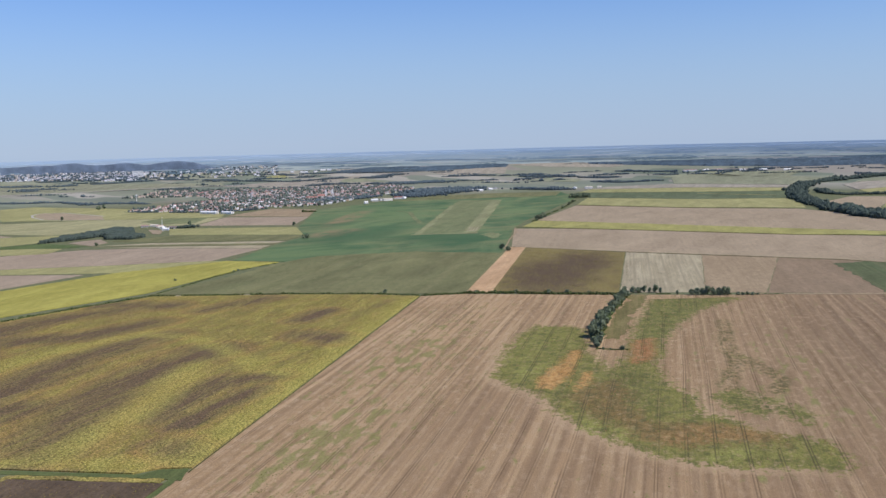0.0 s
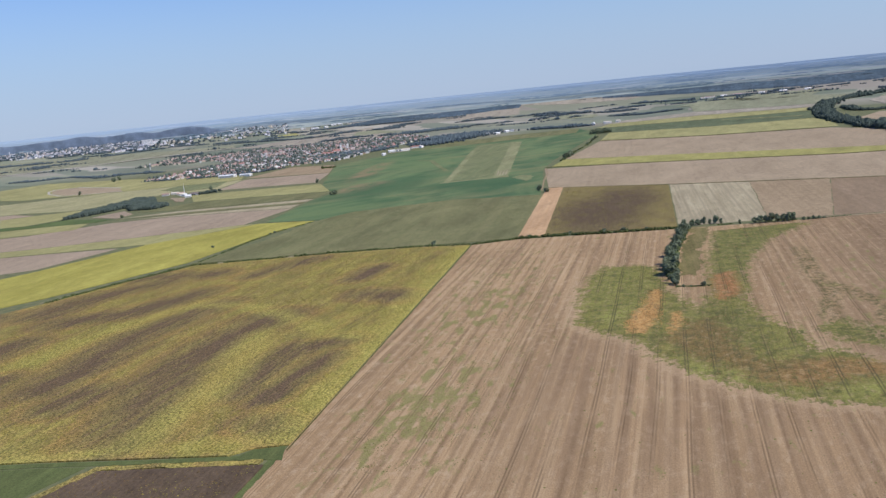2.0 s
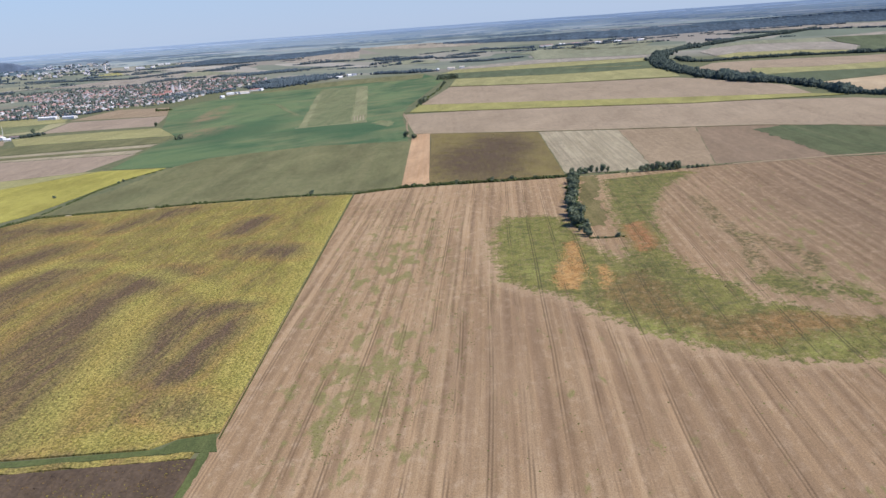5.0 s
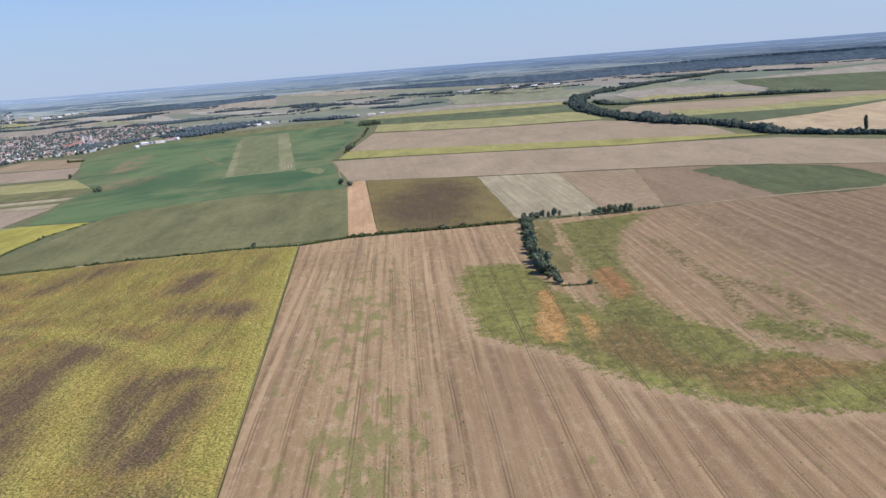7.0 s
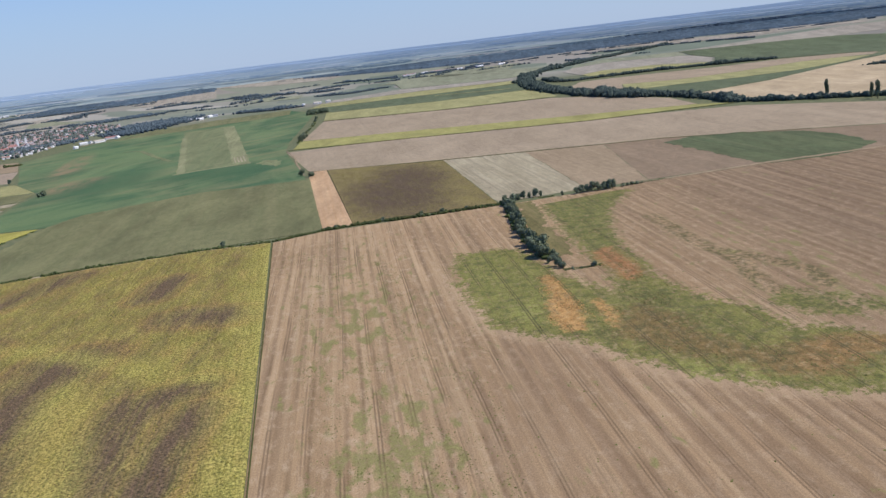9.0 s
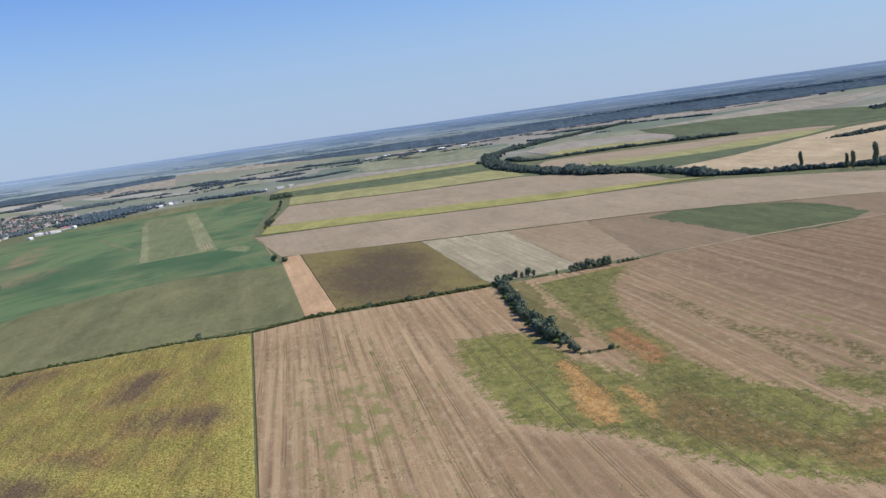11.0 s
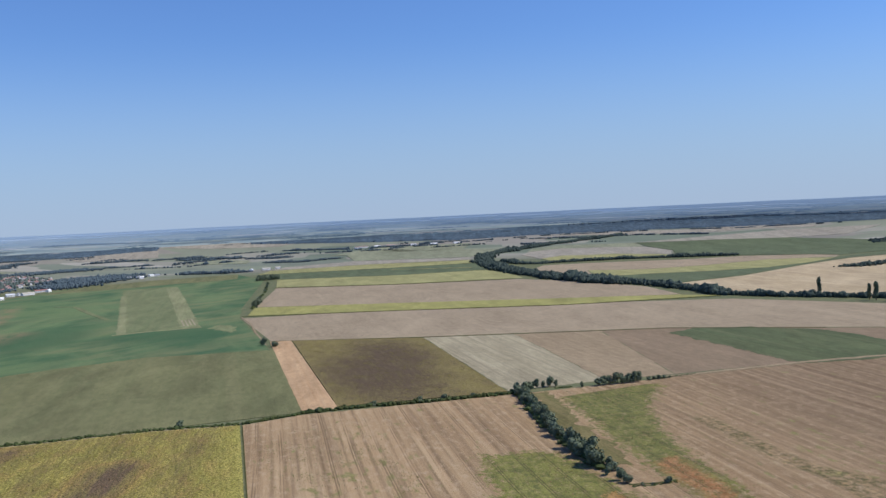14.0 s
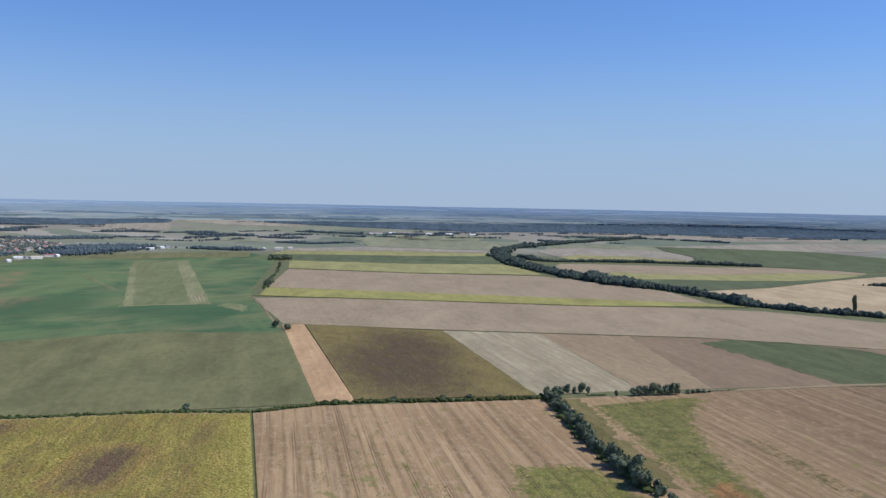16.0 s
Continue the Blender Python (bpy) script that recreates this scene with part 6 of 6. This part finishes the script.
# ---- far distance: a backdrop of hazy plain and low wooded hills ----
def hazed_distance(name, near, pale):
    """Far land with the haze painted into its colour, paler and bluer towards the rim, and glowing faintly."""
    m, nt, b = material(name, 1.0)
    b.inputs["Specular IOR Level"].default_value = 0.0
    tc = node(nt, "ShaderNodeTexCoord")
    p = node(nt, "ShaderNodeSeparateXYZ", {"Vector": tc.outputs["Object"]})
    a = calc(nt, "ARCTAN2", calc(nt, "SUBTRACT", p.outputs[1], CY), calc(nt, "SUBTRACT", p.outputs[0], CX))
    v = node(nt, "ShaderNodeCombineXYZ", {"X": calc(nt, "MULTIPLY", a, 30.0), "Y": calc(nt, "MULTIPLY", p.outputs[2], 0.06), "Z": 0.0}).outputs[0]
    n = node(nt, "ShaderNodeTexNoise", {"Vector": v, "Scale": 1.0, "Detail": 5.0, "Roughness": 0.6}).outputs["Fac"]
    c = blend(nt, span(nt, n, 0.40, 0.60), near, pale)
    # painted haze: the colour goes over to pale blue with height
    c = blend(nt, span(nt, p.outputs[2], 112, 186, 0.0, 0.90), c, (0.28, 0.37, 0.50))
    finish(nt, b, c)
    # the hazed colour also glows, to stand for light scattered in the air
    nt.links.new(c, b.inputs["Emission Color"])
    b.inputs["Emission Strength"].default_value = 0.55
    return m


MAT["distance"] = hazed_distance("distance", (0.15, 0.19, 0.205), (0.205, 0.232, 0.228))
MAT["distant_wood"] = hazed_distance("distant_wood", (0.07, 0.105, 0.135), (0.10, 0.14, 0.165))
MAT["distant_field"] = hazed_distance("distant_field", (0.205, 0.220, 0.228), (0.245, 0.252, 0.252))


def backdrop():
    radii = [8300, 8600, 9500, 10500, 12000, 14000, 17000, 21000, 26000, 31000, 34500]
    turns = 240
    verts, faces = [], []
    for r in radii:
        for i in range(turns):
            a = 2 * math.pi * i / turns
            rise = 3.0 + (4.0 * noise.noise(Vector((math.cos(a) * 9, math.sin(a) * 9, 0.5))) + 2.5 * noise.noise(Vector((math.cos(a) * 30, math.sin(a) * 30, 0.5))) if r > 30000 else 0.0)
            q = land(CX + r * math.cos(a), CY + r * math.sin(a))
            q.x, q.y = CX + (q.x - CX) * 1.002, CY + (q.y - CY) * 1.002
            verts.append((q.x, q.y, q.z + rise * (0.4 if r > 30000 else 0.6)))
    for k in range(len(radii) - 1):
        for i in range(turns):
            j = (i + 1) % turns
            faces.append((k * turns + i, (k + 1) * turns + i, (k + 1) * turns + j, k * turns + j))
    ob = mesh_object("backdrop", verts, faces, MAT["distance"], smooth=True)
    return tagged(ob, "hazy blue distance of woods and fields to the horizon", "backdrop", kind="structure")


backdrop()


def far_bands(label, name, count, mat, seed, tall, bumpy, near):
    """Long low woods or bare fields far out on the plain, each a thin raised band with an uneven top."""
    rr = random.Random(seed)
    verts, faces = [], []
    for _ in range(count):
        a0, d = radians(rr.uniform(38, 128)), near * math.exp(rr.uniform(0, 1.15))
        wide = rr.uniform(0.012, 0.09)
        z0 = land(CX + d, CY).z
        r = (land(CX + d, CY).x - CX) * 0.9985
        n = max(6, int(wide / 0.0022))
        high = tall * rr.uniform(0.5, 1.3) * (1.25 - z0 / 240)
        o = len(verts)
        for i in range(n + 1):
            a = a0 + wide * i / n
            e = min(1.0, i / n * 7, (1 - i / n) * 7)
            top = high * e * (1 - bumpy * 0.5 + bumpy * noise.noise(Vector((a * 260, d, seed))))
            for z, push in ((z0 - 0.8, 0.0), (z0 + top, 1.5)):
                verts.append((CX + (r + push) * math.cos(a), CY + (r + push) * math.sin(a), z + 2.5 * math.sin(i / n * 2.2 + d)))
        for i in range(n):
            faces.append((o + 2 * i, o + 2 * i + 2, o + 2 * i + 3, o + 2 * i + 1))
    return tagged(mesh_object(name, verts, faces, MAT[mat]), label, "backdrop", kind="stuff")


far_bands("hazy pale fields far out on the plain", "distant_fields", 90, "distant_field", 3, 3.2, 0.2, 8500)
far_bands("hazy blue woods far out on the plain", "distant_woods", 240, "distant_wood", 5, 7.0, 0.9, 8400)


def hills():
    """The low wooded ridge behind the town."""
    verts, faces = [], []
    a0, a1, n, rows = radians(119.0), radians(100.5), 180, 14
    tops = ((112.5, 7.5, 47), (116.6, 1.6, 47), (105.4, 2.6, 49), (108.4, 1.5, 44), (111.5, 1.2, 44))
    for i in range(n + 1):
        f = i / n
        a = a0 + (a1 - a0) * f
        bumps = [h * math.exp(-((math.degrees(a) - c) / w) ** 2) for c, w, h in tops]
        high = sum(b ** 4 for b in bumps) ** 0.25 * min(1.0, (1 - f) * 5)
        high += 2.0 * noise.noise(Vector((f * 22, 0, 7))) + 1.2 * noise.noise(Vector((f * 90, 0, 3)))
        for j in range(rows + 1):
            g = j / rows
            d = 4544 + 10 * g
            x, y = CX + d * math.cos(a), CY + d * math.sin(a)
            z = 112 + max(0.0, high) * math.sin(g * 1.5708) ** 1.2 + 1.5 * noise.noise(Vector((x / 18, y / 18, g * 6)))
            verts.append((x, y, z))
    for i in range(n):
        for j in range(rows):
            o = i * (rows + 1) + j
            faces.append((o, o + rows + 1, o + rows + 2, o + 1))
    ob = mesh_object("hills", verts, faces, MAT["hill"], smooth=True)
    return tagged(ob, "low dark wooded hills behind the town", "hills", kind="structure")


# wooded slopes in blue-grey: the haze before them is painted into the colour
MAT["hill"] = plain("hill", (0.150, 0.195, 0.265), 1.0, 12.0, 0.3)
hills()


# ---- plants standing on the near fields ----
def low_leaves(places, size, seed):
    """Leaves and heads that lie open to the sky: small bent blades, never far from level."""
    rng = np.random.default_rng(seed)
    n = len(places)
    t = rng.uniform(0, 6.283, n)
    s = (size * rng.uniform(0.6, 1.4, n))[:, None]
    a = np.stack([np.cos(t), np.sin(t), rng.normal(size=n) * 0.28], -1) * s
    b = np.stack([-np.sin(t), np.cos(t), rng.normal(size=n) * 0.28], -1) * s * rng.uniform(0.6, 1.0, (n, 1))
    w = np.stack([places - a - b * 0.6, places + a * 0.8 - b, places + a + b * 0.7, places - a * 0.7 + b], 1)
    return w.reshape(-1, 3), (np.arange(4)[None] + 4 * np.arange(n)[:, None])


def scatter(label, name, outline, count, size, height, mat, seed, keep=None, category="plants", bare=(), only=()):
    rng = np.random.default_rng(seed)
    xs, ys = [p[0] for p in outline], [p[1] for p in outline]
    pts = np.empty((0, 2))
    while len(pts) < count:
        q = np.stack([rng.uniform(min(xs), max(xs), count), rng.uniform(min(ys), max(ys), count)], -1)
        ok = np.zeros(len(q), bool)
        for (x0, y0), (x1, y1) in zip(outline, outline[1:] + outline[:1]):
            cross = (y0 > q[:, 1]) != (y1 > q[:, 1])
            if y1 != y0:
                ok ^= cross & (q[:, 0] < (x1 - x0) * (q[:, 1] - y0) / (y1 - y0) + x0)
        q = q[ok]
        if keep is not None:
            k = np.array([keep * noise.noise(Vector((x / 22, y / 30, seed))) for x, y in q])
            q = q[k > rng.uniform(-0.3, 0.5, len(q))]
        if bare:
            q = q[bands(q[:, 0], q[:, 1], bare) < rng.uniform(0.0, 0.5, len(q))]
        if only:
            q = q[bands(q[:, 0], q[:, 1], only) > rng.uniform(0.0, 0.6, len(q))]
        pts = np.concatenate([pts, q])
    pts = pts[:count]
    p3 = np.c_[pts, np.full(count, height) * rng.uniform(0.7, 1.15, count)]
    me = mesh_arrays(name, [low_leaves(p3, size, seed)], MAT[mat])
    return tagged(new(name, me), label, category, kind="stuff")


SUNFLOWERS = [(-42, 1305), (-115, 1330), (-240, 1348), (-440, 1362), (-517, 1275), (-560, 1190), (-560, 800), (-345, 634), (-260, 620), (-217, 613), (-202, 622), (-182, 622)]
scatter("ripe yellow-green sunflower heads in rows", "sunflowers", SUNFLOWERS, 60000, 0.45, 1.1, "heads", 61, bare=DRIED)
scatter("dried brown sunflower heads", "dry_sunflowers", SUNFLOWERS, 42000, 0.42, 1.05, "dry_heads", 62, only=DRIED)
scatter("tufts of green weeds in the hollow", "weeds", HOLLOW, 5500, 0.42, 0.32, "tuft", 63, 1.2)
scatter("tufts of brown dried weeds", "dry_weeds", HOLLOW, 3000, 0.45, 0.4, "dry_tuft", 64, 1.2)
scatter("orange dried weed tufts", "orange_weeds", [(144, 950), (128, 945), (80, 830), (82, 798), (108, 798), (130, 880)], 1100, 0.42, 0.3, "rust_tuft", 65, 1.0)
scatter("thin green regrowth in the stubble", "regrowth", [(-40, 1250), (60, 1250), (20, 800), (-60, 560), (-160, 560), (-90, 900)], 6000, 0.4, 0.22, "tuft", 66, 1.0)
scatter("scattered dark weed tufts in the stubble", "stubble_weeds", [(-150, 560), (-30, 1290), (400, 1230), (640, 900), (420, 400), (-100, 380)], 2600, 0.5, 0.25, "tuft", 69, 1.6)
scatter("leafy soybean plants, partly dried", "soybeans", [(75, 1340), (250, 1301), (350, 1760), (177, 1880)], 14000, 0.45, 0.95, "heads", 67, 1.0)
scatter("dark leaning plants on the drying stand", "sunflower_stalks", [(-194, 584), (-300, 599), (-328, 556), (-400, 300), (-250, 300)], 9000, 0.42, 1.05, "dry_heads", 68)
scatter("last yellow-green heads on the drying stand", "late_sunflowers", [(-192, 590), (-302, 606), (-333, 560), (-400, 330), (-250, 330)], 2600, 0.42, 1.1, "heads", 70, 1.2)
